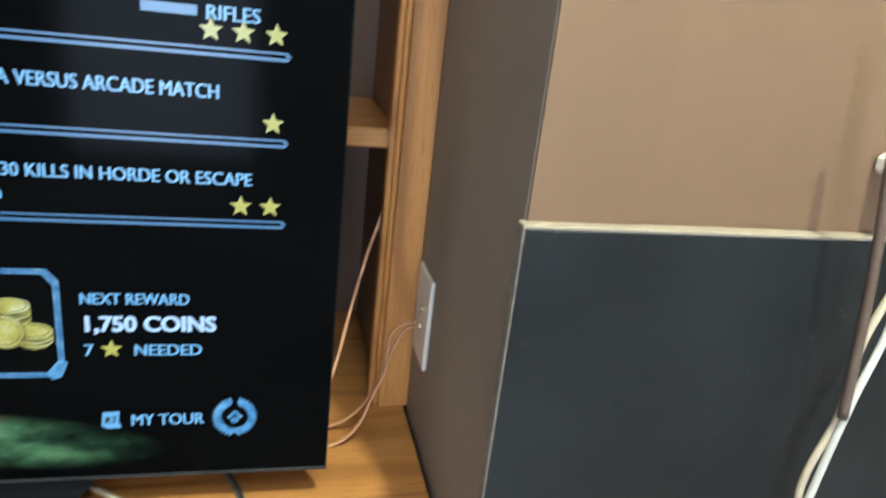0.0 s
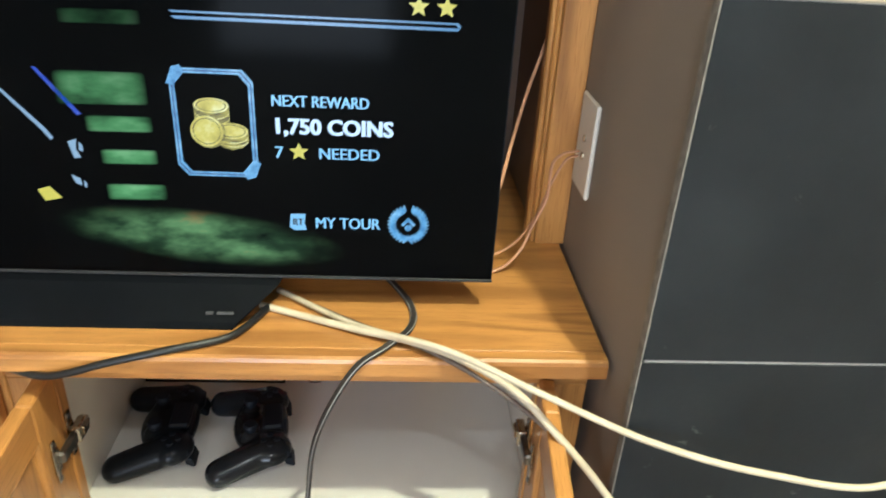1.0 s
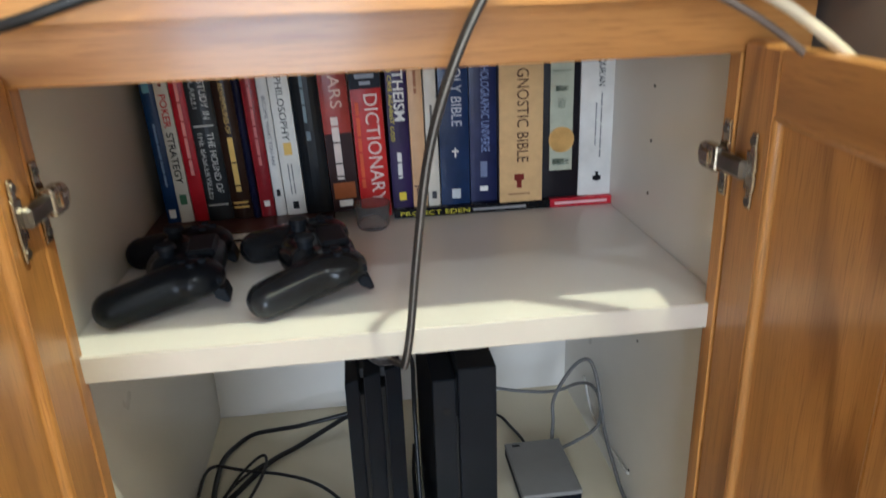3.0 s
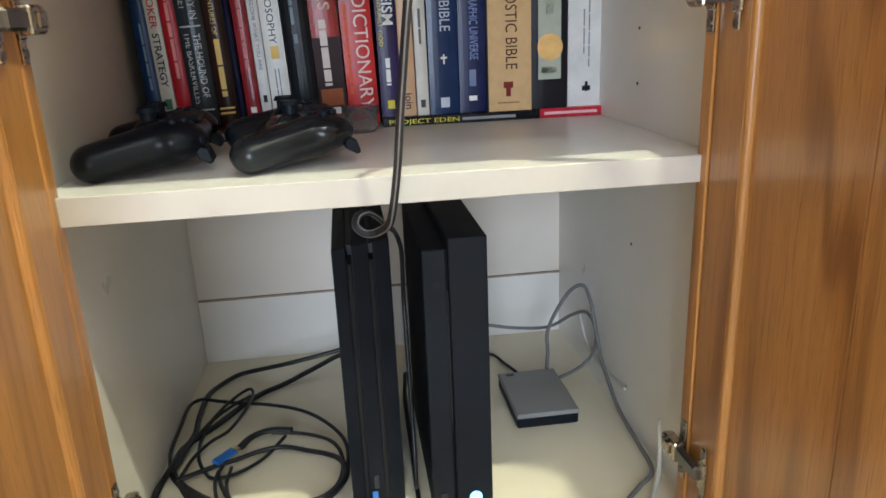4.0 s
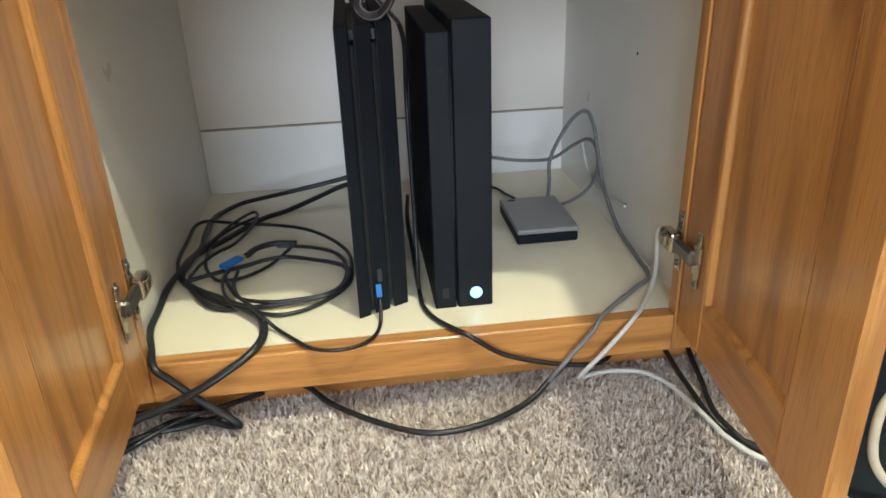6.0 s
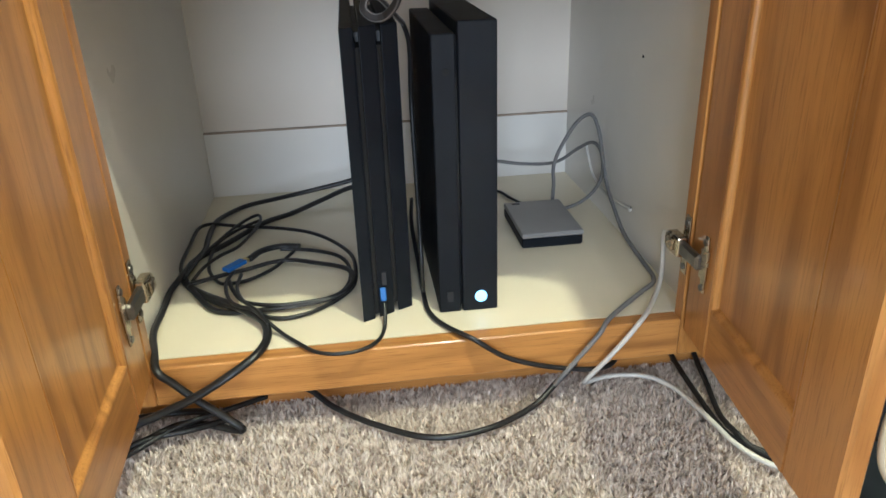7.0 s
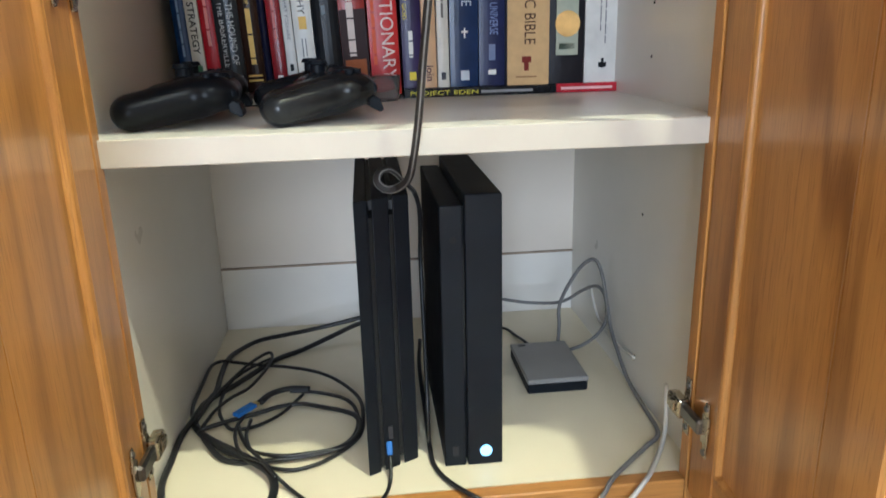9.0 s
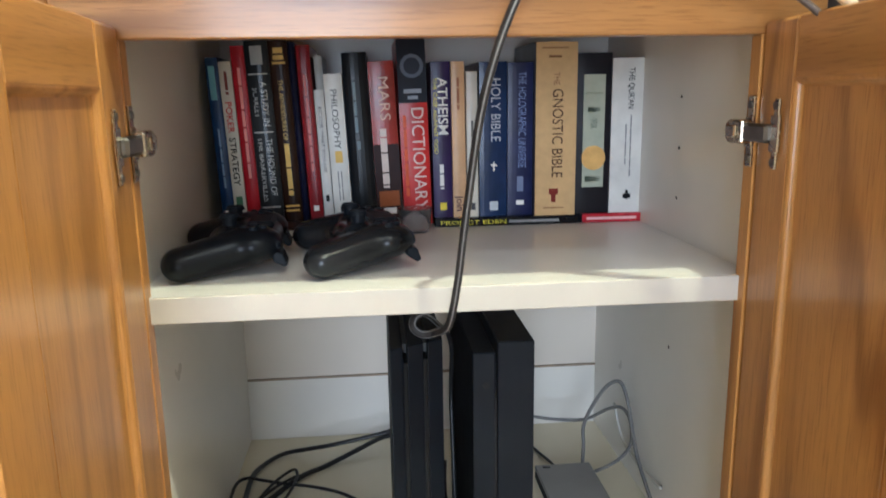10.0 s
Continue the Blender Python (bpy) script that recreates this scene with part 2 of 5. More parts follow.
def sweep(points, radius, sides=10, step=8, flat=1.0, lobes=0):
    """A tube along a smooth path. flat: width over height of its section; lobes: a twin lead's groove."""
    path = smooth_path(points, step)
    bm = bmesh.new()
    up, rings = Vector((0, 0, 1)), []
    side = None
    for i, q in enumerate(path):
        way = (path[min(i + 1, len(path) - 1)] - path[max(i - 1, 0)]).normalized()
        if side is None:
            side = way.cross(up if abs(way.z) < 0.9 else Vector((0, 1, 0))).normalized()
        side = (side - way * side.dot(way)).normalized()
        top = side.cross(way)
        ring = []
        for k in range(sides):
            a = 2 * math.pi * k / sides
            r = radius * (1 - 0.32 * abs(math.sin(a)) ** 6 if lobes else 1)
            ring.append(bm.verts.new(q + side * math.cos(a) * r * flat + top * math.sin(a) * r))
        rings.append(ring)
    for a, b in zip(rings, rings[1:]):
        for k in range(sides):
            bm.faces.new((a[k], a[(k + 1) % sides], b[(k + 1) % sides], b[k]))
    bm.faces.new(rings[0][::-1]), bm.faces.new(rings[-1])
    for f in bm.faces:
        f.smooth = True
    return bm


def thing(name, m, label, category, group="", kind=""):
    """An empty at a thing's base."""
    if not isinstance(m, Matrix):
        m = Matrix.Translation(m)
    ob = new(name)
    ob.empty_display_size = 0.05
    ob.matrix_basis = m
    ROOT[ob] = m
    return tagged(ob, label, category, group, kind)


def part(name, bm, material, parent, label="", local=False, smooth=False):
    """One mesh object under a thing or a part. Its mesh is given in the world, or local to the thing."""
    m = ROOT[parent]
    if not local:
        bm.transform(m.inverted())
    bmesh.ops.recalc_face_normals(bm, faces=bm.faces)
    me = bpy.data.meshes.new(name)
    bm.to_mesh(me)
    bm.free()
    if smooth:
        for p in me.polygons:
            p.use_smooth = True
    me.materials.append(material)
    ob = new(name, me)
    ob.parent = parent
    ROOT[ob] = m
    if label:
        tagged(ob, label)
    return ob


def solid(name, bm, material, label, category, kind="", group="", smooth=False):
    """A thing that is one mesh, in world coordinates, with its origin at its base."""
    bmesh.ops.recalc_face_normals(bm, faces=bm.faces)
    lo = Vector([min(v.co[n] for v in bm.verts) for n in range(3)])
    hi = Vector([max(v.co[n] for v in bm.verts) for n in range(3)])
    o = Vector(((lo.x + hi.x) / 2, (lo.y + hi.y) / 2, lo.z))
    bm.transform(Matrix.Translation(-o))
    me = bpy.data.meshes.new(name)
    bm.to_mesh(me)
    bm.free()
    if smooth:
        for p in me.polygons:
            p.use_smooth = True
    me.materials.append(material)
    ob = new(name, me)
    ob.matrix_basis = Matrix.Translation(o)
    ROOT[ob] = ob.matrix_basis.copy()
    return tagged(ob, label, category, group, kind)


def lettering(text, size, m, depth=0.0003, width=None, bold=0.0):
    """A line of text as a bmesh; its letters stand in the x-y plane of m. width: stretched to it."""
    cu = bpy.data.curves.new("lettering", "FONT")
    cu.body, cu.size, cu.extrude, cu.resolution_u, cu.offset = text, size, depth, 3, bold * size
    tmp = new("lettering", cu)
    me = bpy.data.meshes.new_from_object(tmp.evaluated_get(bpy.context.evaluated_depsgraph_get()))
    bm = bmesh.new()
    bm.from_mesh(me)
    bpy.data.objects.remove(tmp)
    bpy.data.meshes.remove(me)
    if width:
        w = max(v.co.x for v in bm.verts) - min(v.co.x for v in bm.verts)
        bm.transform(Matrix.Diagonal((width / w, 1, 1, 1)))
    bm.transform(m)
    return bm


# ---- measures of the wall unit ----
FLOOR_Z, SHELF_Z, SHELF_B, OPEN_Z, TOP_B, TOP_Z = 0.090, 0.472, 0.448, 0.694, 0.738, 0.761
IN_L, IN_R, BACK_Y = -0.016, 0.566, 0.507
WALL_X, CORNER_X, BREAST_Y = 0.617, 0.6125, -0.114

# ---- setting: room ----
solid("floor", boxes((-2.6, 2.4, -4.2, 0.56, -0.03, -0.004)), carpet_base, "beige and brown speckled carpet over the whole floor", "floor", "structure")
solid("wall_back", boxes((-2.6, WALL_X, 0.56, 0.66, -0.03, 2.44)), taupe, "taupe painted alcove wall behind the wall unit", "wall", "structure")
solid("wall_alcove", boxes((WALL_X, WALL_X + 0.10, BREAST_Y + 0.004, 0.66, -0.03, 2.44)), taupe, "taupe painted side wall of the alcove", "wall", "structure")
solid("wall_chimney", boxes((WALL_X + 0.10, 2.4, BREAST_Y + 0.004, 0.0, -0.03, 2.44)), tan, "tan painted chimney breast above the slate tiles", "wall", "structure")
solid("wall_chimney_edge", boxes((WALL_X + 0.001, WALL_X + 0.10, BREAST_Y, BREAST_Y + 0.0035, 1.1531, 2.44)), tan, "tan painted corner of the chimney breast", "wall", "structure")
solid("wall_left", boxes((-2.7, -2.6, -4.2, 0.66, -0.03, 2.44)), room_paint, "plain painted wall of the room", "wall", "structure")
solid("wall_right", boxes((2.4, 2.5, -4.2, 0.0, -0.03, 2.44)), room_paint, "plain painted wall of the room", "wall", "structure")
solid("wall_rear", boxes((-2.7, 2.5, -4.3, -4.2, -0.03, 2.44)), room_paint, "plain painted wall of the room", "wall", "structure")
solid("ceiling", boxes((-2.7, 2.5, -4.3, 0.66, 2.44, 2.5)), ceiling_paint, "plain white painted ceiling", "ceiling", "structure")

# slate facing of the chimney breast, tile by tile
facing = thing("wall_slate_facing", (CORNER_X, BREAST_Y, 0), "black slate tiles with pale grout on the chimney breast", "wall", "", "structure")
part("grout", boxes((CORNER_X + 0.004, 1.95, BREAST_Y - 0.0090, BREAST_Y + 0.003, 0.0, 1.150)), grout, facing)
TILE_H = 0.331
tile_rows = [(1.150 - TILE_H, 1.150), (1.150 - 2 * TILE_H, 1.150 - TILE_H), (1.150 - 3 * TILE_H, 1.150 - 2 * TILE_H), (0.0, 1.150 - 3 * TILE_H)]
for z0, z1 in tile_rows:
    for k in range(2):
        part("tile", boxes((CORNER_X + 0.663 * k + 0.0012, CORNER_X + 0.663 * (k + 1) - 0.0012, BREAST_Y - 0.010, BREAST_Y - 0.002, z0 + 0.0014, z1 - 0.0012), bevel=0.0008), slate, facing)
part("edge_strip", boxes((CORNER_X - 0.001, 1.95, BREAST_Y - 0.0108, BREAST_Y + 0.003, 1.150, 1.1530), bevel=0.0006), ivory_edge, facing, "thin ivory edge strip over the tiles")
part("corner_strip", boxes((CORNER_X - 0.0006, CORNER_X + 0.0008, BREAST_Y - 0.0108, BREAST_Y + 0.002, 0.0, 1.150)), paint("dull_grey_joint", (0.19, 0.175, 0.155, 1), 0.3, 0.7, 90), facing)
hearth = thing("hearth", (1.2, -0.4, -0.004), "black slate hearth tiles with pale grout", "hearth", "", "structure")
part("grout", boxes((0.628, 1.95, -0.62, BREAST_Y - 0.0105, -0.004, 0.008)), grout, hearth)
for k in range(4):
    for r in range(2):
        x0, y1 = 0.628 + 0.33 * k, BREAST_Y - 0.012 - 0.245 * r
        part("tile", boxes((x0 + 0.002, x0 + 0.328, y1 - 0.242, y1 - 0.002, -0.003, 0.012), bevel=0.0008), slate, hearth)

# ---- lower cabinet with its open doors ----
cabinet = thing("cabinet", (0.28, 0.25, 0.0), "honey oak base cabinet with white interior, both doors open", "cabinet")
part("side_panel", boxes((IN_L - 0.016, IN_L, 0.019, 0.512, 0.072, TOP_B)), melamine, cabinet)
part("side_panel", boxes((IN_R, IN_R + 0.016, 0.019, 0.512, 0.072, TOP_B)), melamine, cabinet)
part("back_panel", boxes((IN_L, IN_R, BACK_Y, BACK_Y + 0.006, FLOOR_Z, TOP_B)), back_board, cabinet)
part("bottom_panel", boxes((IN_L, IN_R, 0.019, BACK_Y, FLOOR_Z - 0.018, FLOOR_Z)), bottom_board, cabinet)
part("back_cleat", boxes((IN_L + 0.0005, IN_R - 0.0005, BACK_Y - 0.005, BACK_Y - 0.0002, FLOOR_Z + 0.0003, 0.193)), melamine, cabinet)
part("cleat_edge", boxes((IN_L + 0.0005, IN_R - 0.0005, BACK_Y - 0.0056, BACK_Y - 0.0003, 0.193, 0.1955)), raw_edge, cabinet, "raw brown board edge")
part("stretcher", boxes((IN_L, IN_R, BACK_Y - 0.02, BACK_Y - 0.001, 0.665, TOP_B - 0.001)), melamine, cabinet)
part("stile", boxes((-0.052, 0.0, 0.0, 0.0185, 0.046, OPEN_Z), bevel=0.0012), oak_z, cabinet)
part("stile", boxes((0.548, 0.607, 0.0, 0.0185, 0.046, OPEN_Z), bevel=0.0012), oak_z, cabinet)
part("top_rail", boxes((-0.052, 0.607, 0.0, 0.0185, OPEN_Z, TOP_B), bevel=0.0012), oak_x, cabinet)
part("bottom_rail", boxes((0.0003, 0.5477, 0.0, 0.0188, 0.046, FLOOR_Z), bevel=0.0015), oak_x, cabinet)
part("toe_kick", boxes((0.0003, 0.607, 0.050, 0.062, -0.003, 0.07)), oak_x, cabinet)
part("finished_end", boxes((0.590, 0.607, 0.063, 0.54, 0.0, TOP_B), (0.590, 0.607, 0.019, 0.063, 0.046, TOP_B)), oak_z, cabinet)
shelf = part("shelf", boxes((IN_L + 0.001, IN_R - 0.001, 0.0135, 0.495, SHELF_B, SHELF_Z)), melamine, cabinet)
part("edge_band", boxes((IN_L + 0.001, IN_R - 0.001, 0.0105, 0.0134, SHELF_B - 0.0004, SHELF_Z + 0.0004), bevel=0.0008), edge_band, shelf, "cream shelf edge")
for z in (0.137, 0.33, 0.52, 0.58, 0.64):
    bm = bmesh.new()
    disc(bm, pose(IN_R - 0.0002, 0.205, z, 0, 90, 0), 0.0018, 0.001, 10)
    part("pin_hole", bm, dark_hole, cabinet)


def frame_ring(x0, x1, z0, z1, y_out, y_in, d, lip):
    """The moulding inside a door frame: a rounded shoulder from y_out, then a small cove down to y_in."""
    bm = bmesh.new()
    steps = [(0.0, 0.0), (0.18, 0.03), (0.34, 0.14), (0.47, 0.34), (0.54, 0.60), (0.66, 0.82), (0.84, 0.95), (1.0, 1.0)]
    rings = []
    for a, b in steps:
        o, y = d * a, y_out + (y_in - y_out) * b
        rings.append([bm.verts.new((x, y, z)) for x, z in ((x0 + o, z0 + o), (x1 - o, z0 + o), (x1 - o, z1 - o), (x0 + o, z1 - o))])
    rings.append([bm.verts.new((v.co.x, y_in + lip, v.co.z)) for v in rings[0]])
    for a, b in zip(rings, rings[1:] + rings[:1]):
        for i in range(4):
            bm.faces.new((a[i], a[(i + 1) % 4], b[(i + 1) % 4], b[i]))
    return bm


def panel_door(m, label, parent, mirror=False, w=0.291, z0=0.078, z1=0.704):
    """A frame-and-panel door: local x from the hinge edge to the free edge, y from the inner face (0) to the outer (0.018)."""
    flip = Matrix.Diagonal((1, -1 if mirror else 1, 1, 1))
    s, t, r, f = 0.060, 0.018, 0.050, 0.068

    def piece(name, bm, mat, to):
        bm.transform(flip)
        return part(name, bm, mat, to, "", True)

    door = piece("door", boxes((s - 0.004, w - f + 0.004, 0.0096, 0.0106, z0 + r, z1 - r + 0.004)), oak_z, parent)
    tagged(door, label)
    door.matrix_basis = ROOT[parent].inverted() @ m
    ROOT[door] = m
    piece("stile", boxes((0, s, 0, t, z0, z1), bevel=0.0028), oak_z, door)
    piece("stile", boxes((w - f, w, 0, t, z0, z1), bevel=0.0028), oak_z, door)
    piece("rail", boxes((s, w - f, 0.0004, t - 0.0004, z0, z0 + r + 0.006), bevel=0.0015), oak_x, door)
    piece("rail", boxes((s, w - f, 0.0004, t - 0.0004, z1 - r, z1), bevel=0.0015), oak_x, door)
    piece("moulding", frame_ring(s - 0.001, w - f + 0.001, z0 + r + 0.005, z1 - r + 0.001, 0.0002, 0.0065, 0.0085, 0.003), oak_z, door)
    piece("panel", boxes((s + 0.002, w - f - 0.002, 0.0062, 0.0094, z0 + r + 0.008, z1 - r - 0.002)), oak_z, door)
    piece("moulding", frame_ring(s - 0.001, w - f + 0.001, z0 + r + 0.005, z1 - r + 0.001, t - 0.0002, t - 0.007, 0.0085, -0.003), oak_z, door)
    bm = prism([(s + 0.010, z0 + r + 0.016), (w - f - 0.010, z0 + r + 0.016), (w - f - 0.010, z1 - r - 0.010), (s + 0.010, z1 - r - 0.010)], 1, 0.0108, 0.0116)
    face = max(bm.faces, key=lambda f: f.calc_center_median().y)
    bmesh.ops.inset_region(bm, faces=[face], thickness=0.024, depth=0.0)
    for v in face.verts:
        v.co.y += 0.0045
    piece("raised_field", bm, oak_z, door)
    return door


LEFT_DOOR = Matrix.Translation((0.0000, -0.0015, 0)) @ pose(0, 0, 0, 0, 0, -90 + 3.6)
RIGHT_DOOR = Matrix.Translation((0.5494, -0.0015, 0)) @ pose(0, 0, 0, 0, 0, -90 - 4.8)
panel_door(LEFT_DOOR, "open oak door with a recessed panel", cabinet, True)
panel_door(RIGHT_DOOR, "open oak door with a recessed panel", cabinet)
for z in (0.174, 0.609):
    for sgn, x in ((1, 0.0), (-1, 0.548)):
        m = Matrix.Translation((x, 0.012, z)) @ (pose(0, 0, 0) if sgn > 0 else Matrix.Diagonal((-1, 1, 1, 1)))
        a = boxes((-0.0005, 0.0022, -0.011, 0.000, -0.032, -0.013), (-0.0005, 0.0022, -0.011, 0.000, 0.013, 0.032), (-0.0005, 0.0030, -0.011, 0.002, -0.014, 0.014), bevel=0.0008)
        b = prism([(-0.012, -0.011), (0.012, -0.011), (0.018, -0.008), (0.020, 0.0), (0.018, 0.008), (0.012, 0.011), (-0.012, 0.011)], 0, 0.003, 0.014, 0.0025)
        e = boxes((0.0135, 0.0165, -0.004, 0.013, -0.006, 0.006), bevel=0.0012)
        c = boxes((0.0035, 0.0058, -0.058, -0.050, -0.030, 0.030), (0.0035, 0.0062, -0.060, -0.046, -0.016, 0.016), bevel=0.0010)
        k = boxes((0.0040, 0.0120, -0.050, -0.010, -0.008, 0.008), bevel=0.0025)
        for bm in (a, b, c, e, k):
            bm.transform(m)
        h = part("hinge", a, nickel, cabinet, "nickel cup hinge")
        part("hinge_arm", b, nickel, h)
        part("adjusting_cover", e, nickel, h)
        part("hinge_plate", c, nickel, h)
        part("hinge_link", k, steel_dark, h)
        for dz in (-0.024, 0.024):
            for dx, dy in ((0.0062, -0.054), (0.0026, -0.005)):
                d = disc(bmesh.new(), pose(dx, dy, dz, 0, 90, 0), 0.0034, 0.002, 12)
                d.transform(m)
                part("screw", d, steel_dark, h)

# neighbouring closed cabinet
neighbour = thing("cabinet", (-0.35, 0.25, 0.0), "honey oak base cabinet with a closed raised-panel door", "cabinet")
part("side_panel", boxes((-0.070, -0.054, 0.019, 0.512, 0.0, TOP_B)), melamine, neighbour)
part("stile", boxes((-0.100, -0.0525, 0.0, 0.0185, 0.0, OPEN_Z), bevel=0.0012), oak_z, neighbour)
part("top_rail", boxes((-0.70, -0.0525, 0.0, 0.0185, OPEN_Z, TOP_B), bevel=0.0012), oak_x, neighbour)
part("bottom_rail", boxes((-0.70, -0.1003, 0.0, 0.0185, 0.046, 0.1), bevel=0.0012), oak_x, neighbour)
part("toe_kick", boxes((-0.70, -0.0003, 0.050, 0.062, -0.003, 0.07)), oak_x, neighbour)
panel_door(Matrix.Translation((-0.060, -0.0185, 0)) @ pose(0, 0, 0, 0, 0, 180) @ Matrix.Translation((0, -0.018, 0)), "closed oak door with a raised panel", neighbour, False, 0.30)

# ---- worktop and hutch ----
worktop = thing("worktop", (0.0, 0.25, TOP_B), "long honey oak worktop over the base cabinets", "worktop")
part("board", boxes((-0.72, 0.611, -0.029, 0.555, TOP_B, TOP_Z), bevel=0.0012), oak_x, worktop)
nose = prism([(-0.048, TOP_B + 0.001), (-0.0482, TOP_Z - 0.006), (-0.0465, TOP_Z - 0.0022), (-0.043, TOP_Z), (-0.0292, TOP_Z), (-0.0292, TOP_B + 0.001)], 0, -0.72, 0.611)
part("front_edge", nose, oak_x, worktop)
hutch = thing("hutch", (0.3, 0.4, TOP_Z), "honey oak shelf unit standing on the worktop behind the television", "shelf unit")
part("post", boxes((0.5755, 0.6165, 0.232, 0.265, TOP_Z, 2.0), bevel=0.0015), oak_z, hutch)
part("post_moulding", boxes((0.5695, 0.5755, 0.237, 0.265, TOP_Z, 2.0), bevel=0.002), oak_z, hutch)
part("post_moulding", boxes((0.5625, 0.5695, 0.243, 0.265, TOP_Z, 2.0), bevel=0.002), oak_z, hutch)
# inner boards coloured dark brown to hold the shade behind the television
shaded_board = paint("shade_darkened_board", (0.120, 0.070, 0.038, 1), 0.2, 0.5, 8, 200, 0.05)
part("side_panel", boxes((0.578, 0.596, 0.2655, 0.54, TOP_Z, 2.0)), shaded_board, hutch)
part("back_panel", boxes((-0.71, 0.596, 0.541, 0.549, TOP_Z, 2.0)), shaded_board, hutch)
part("shelf", boxes((-0.5, 0.5775, 0.292, 0.54, 1.113, 1.139), bevel=0.002), oak_x, hutch)
part("divider", boxes((-0.52, -0.50, 0.2655, 0.54, TOP_Z, 2.0)), oak_z, hutch)

# ---- television ----
tv = thing("television", (-0.12, 0.07, TOP_Z), "black flat television with a lit game menu, on its low stand", "television")
SCR = 0.0478
part("housing", boxes((-0.738, 0.490, 0.049, 0.056, 0.803, 1.510), bevel=0.0012), black_plastic, tv)
part("rear_shell", boxes((-0.60, 0.35, 0.056, 0.098, 0.815, 1.15), bevel=0.006), black_plastic, tv)
glass = Mat("black_screen_glass", 0.10, spec=0.02)
glass.colour(glass.ramp(glass.noise(3, 2), [(0.3, (0.0012, 0.0014, 0.0018, 1)), (0.7, (0.002, 0.0023, 0.0028, 1))]))
screen = part("screen", boxes((-0.736, 0.4885, SCR, 0.0488, 0.8065, 1.508)), glass.m, tv, "black glossy screen showing a menu")
part("bottom_trim", boxes((-0.738, 0.4902, 0.0466, 0.0489, 0.8028, 0.8062), bevel=0.0004), grey_plastic, tv, "thin dark metal trim")
bm = prism([(0.050, 0.8022), (0.040, 0.797), (0.006, 0.7685), (0.002, 0.7625), (0.002, TOP_Z), (0.24, TOP_Z), (0.24, 0.772), (0.075, 0.802)], 0, -0.44, 0.252)
for v in bm.verts:
    if v.co.x > 0:
        v.co.x -= 0.050 * min(1, max(0, (0.80 - v.co.z) / 0.035))
stand_black = paint("dull_black_stand", (0.0036, 0.0042, 0.0056, 1), 0.15, 0.42, 20, 900, 0.04, 0.05)
part("stand", bm, stand_black, tv, "black wedge-shaped stand")
brand_grey = paint("dull_grey_print", (0.085, 0.085, 0.088, 1), 0.1, 0.5, 60)
for x0, x1 in ((0.172, 0.180), (0.184, 0.202)):
    part("brand_mark", boxes((x0, x1, 0.0112, 0.0135, 0.7752, 0.7777)), brand_grey, tv, "small plain silver brand mark")

ink_blue = glow("screen_blue_text", srgb(160, 215, 245), 0.85)
ink_white = glow("screen_white_text", srgb(225, 240, 255), 1.0)
ink_line = glow("screen_blue_line", srgb(92, 142, 178), 0.8)
ink_star = glow("screen_gold", srgb(225, 205, 70), 0.9)
ink_coin = glow_mottled("screen_coin_gold", [(0.3, srgb(165, 140, 35)), (0.5, srgb(222, 200, 80)), (0.7, srgb(250, 240, 165))], 42, 0.95)
ink_steel = glow("screen_steel", srgb(170, 195, 210), 0.7)
ink_deep = glow("screen_deep_blue", srgb(40, 80, 200), 0.7)
ink_card = glow_mottled("screen_card_blue", [(0.3, srgb(70, 125, 170)), (0.5, srgb(115, 175, 212)), (0.7, srgb(165, 215, 240))], 110, 0.8)
FACE = Matrix.Translation((0, SCR - 0.0002, 0)) @ pose(0, 0, 0, 90, 0, 0)


def on_screen(name, bm, mat):
    bm.transform(FACE)
    return part(name, bm, mat, screen)


def screen_text(text, x, z, height, width, mat, lift=0.0):
    """A line of menu text, thickened by a second copy set slightly aside."""
    bm = lettering(text, height / 0.72, Matrix.Translation((x, z, lift)), 0.0001, width, 0.022 if mat is ink_white else 0.0)
    made = bmesh.ops.duplicate(bm, geom=bm.verts[:] + bm.edges[:] + bm.faces[:])
    aside = 0.0011 if mat is ink_white else 0.0009
    bmesh.ops.translate(bm, verts=[v for v in made["geom"] if isinstance(v, bmesh.types.BMVert)], vec=(aside, 0, 0.00004))
    on_screen("screen_text", bm, mat)


def flat_poly(*polys, lift=0.0001):
    bm = bmesh.new()
    for pts in polys:
        bm.faces.new([bm.verts.new((x, z, lift)) for x, z in pts])
    return bm


def star(cx, cz, r):
    pts = [(cx + (r if k % 2 == 0 else 0.45 * r) * math.sin(math.pi * k / 5), cz + (r if k % 2 == 0 else 0.45 * r) * math.cos(math.pi * k / 5)) for k in range(10)]
    on_screen("screen_star", flat_poly(pts), ink_star)


def oval(cx, cz, rx, rz, n=24):
    return [(cx + rx * math.cos(2 * math.pi * k / n), cz + rz * math.sin(2 * math.pi * k / n)) for k in range(n)]


def double_line(x0, x1, z):
    on_screen("screen_line", flat_poly([(x0, z + 0.004), (x0 + 0.283 * (x1 - x0) / 0.287, z + 0.004), (x1, z), (x1 - 0.004, z - 0.0005), (x1 - 0.006, z + 0.002), (x0 + 0.004, z + 0.002)],
                                       [(x0 + 0.002, z - 0.001), (x1 - 0.001, z - 0.001), (x1 - 0.004, z - 0.004), (x0 + 0.006, z - 0.004)]), ink_line)


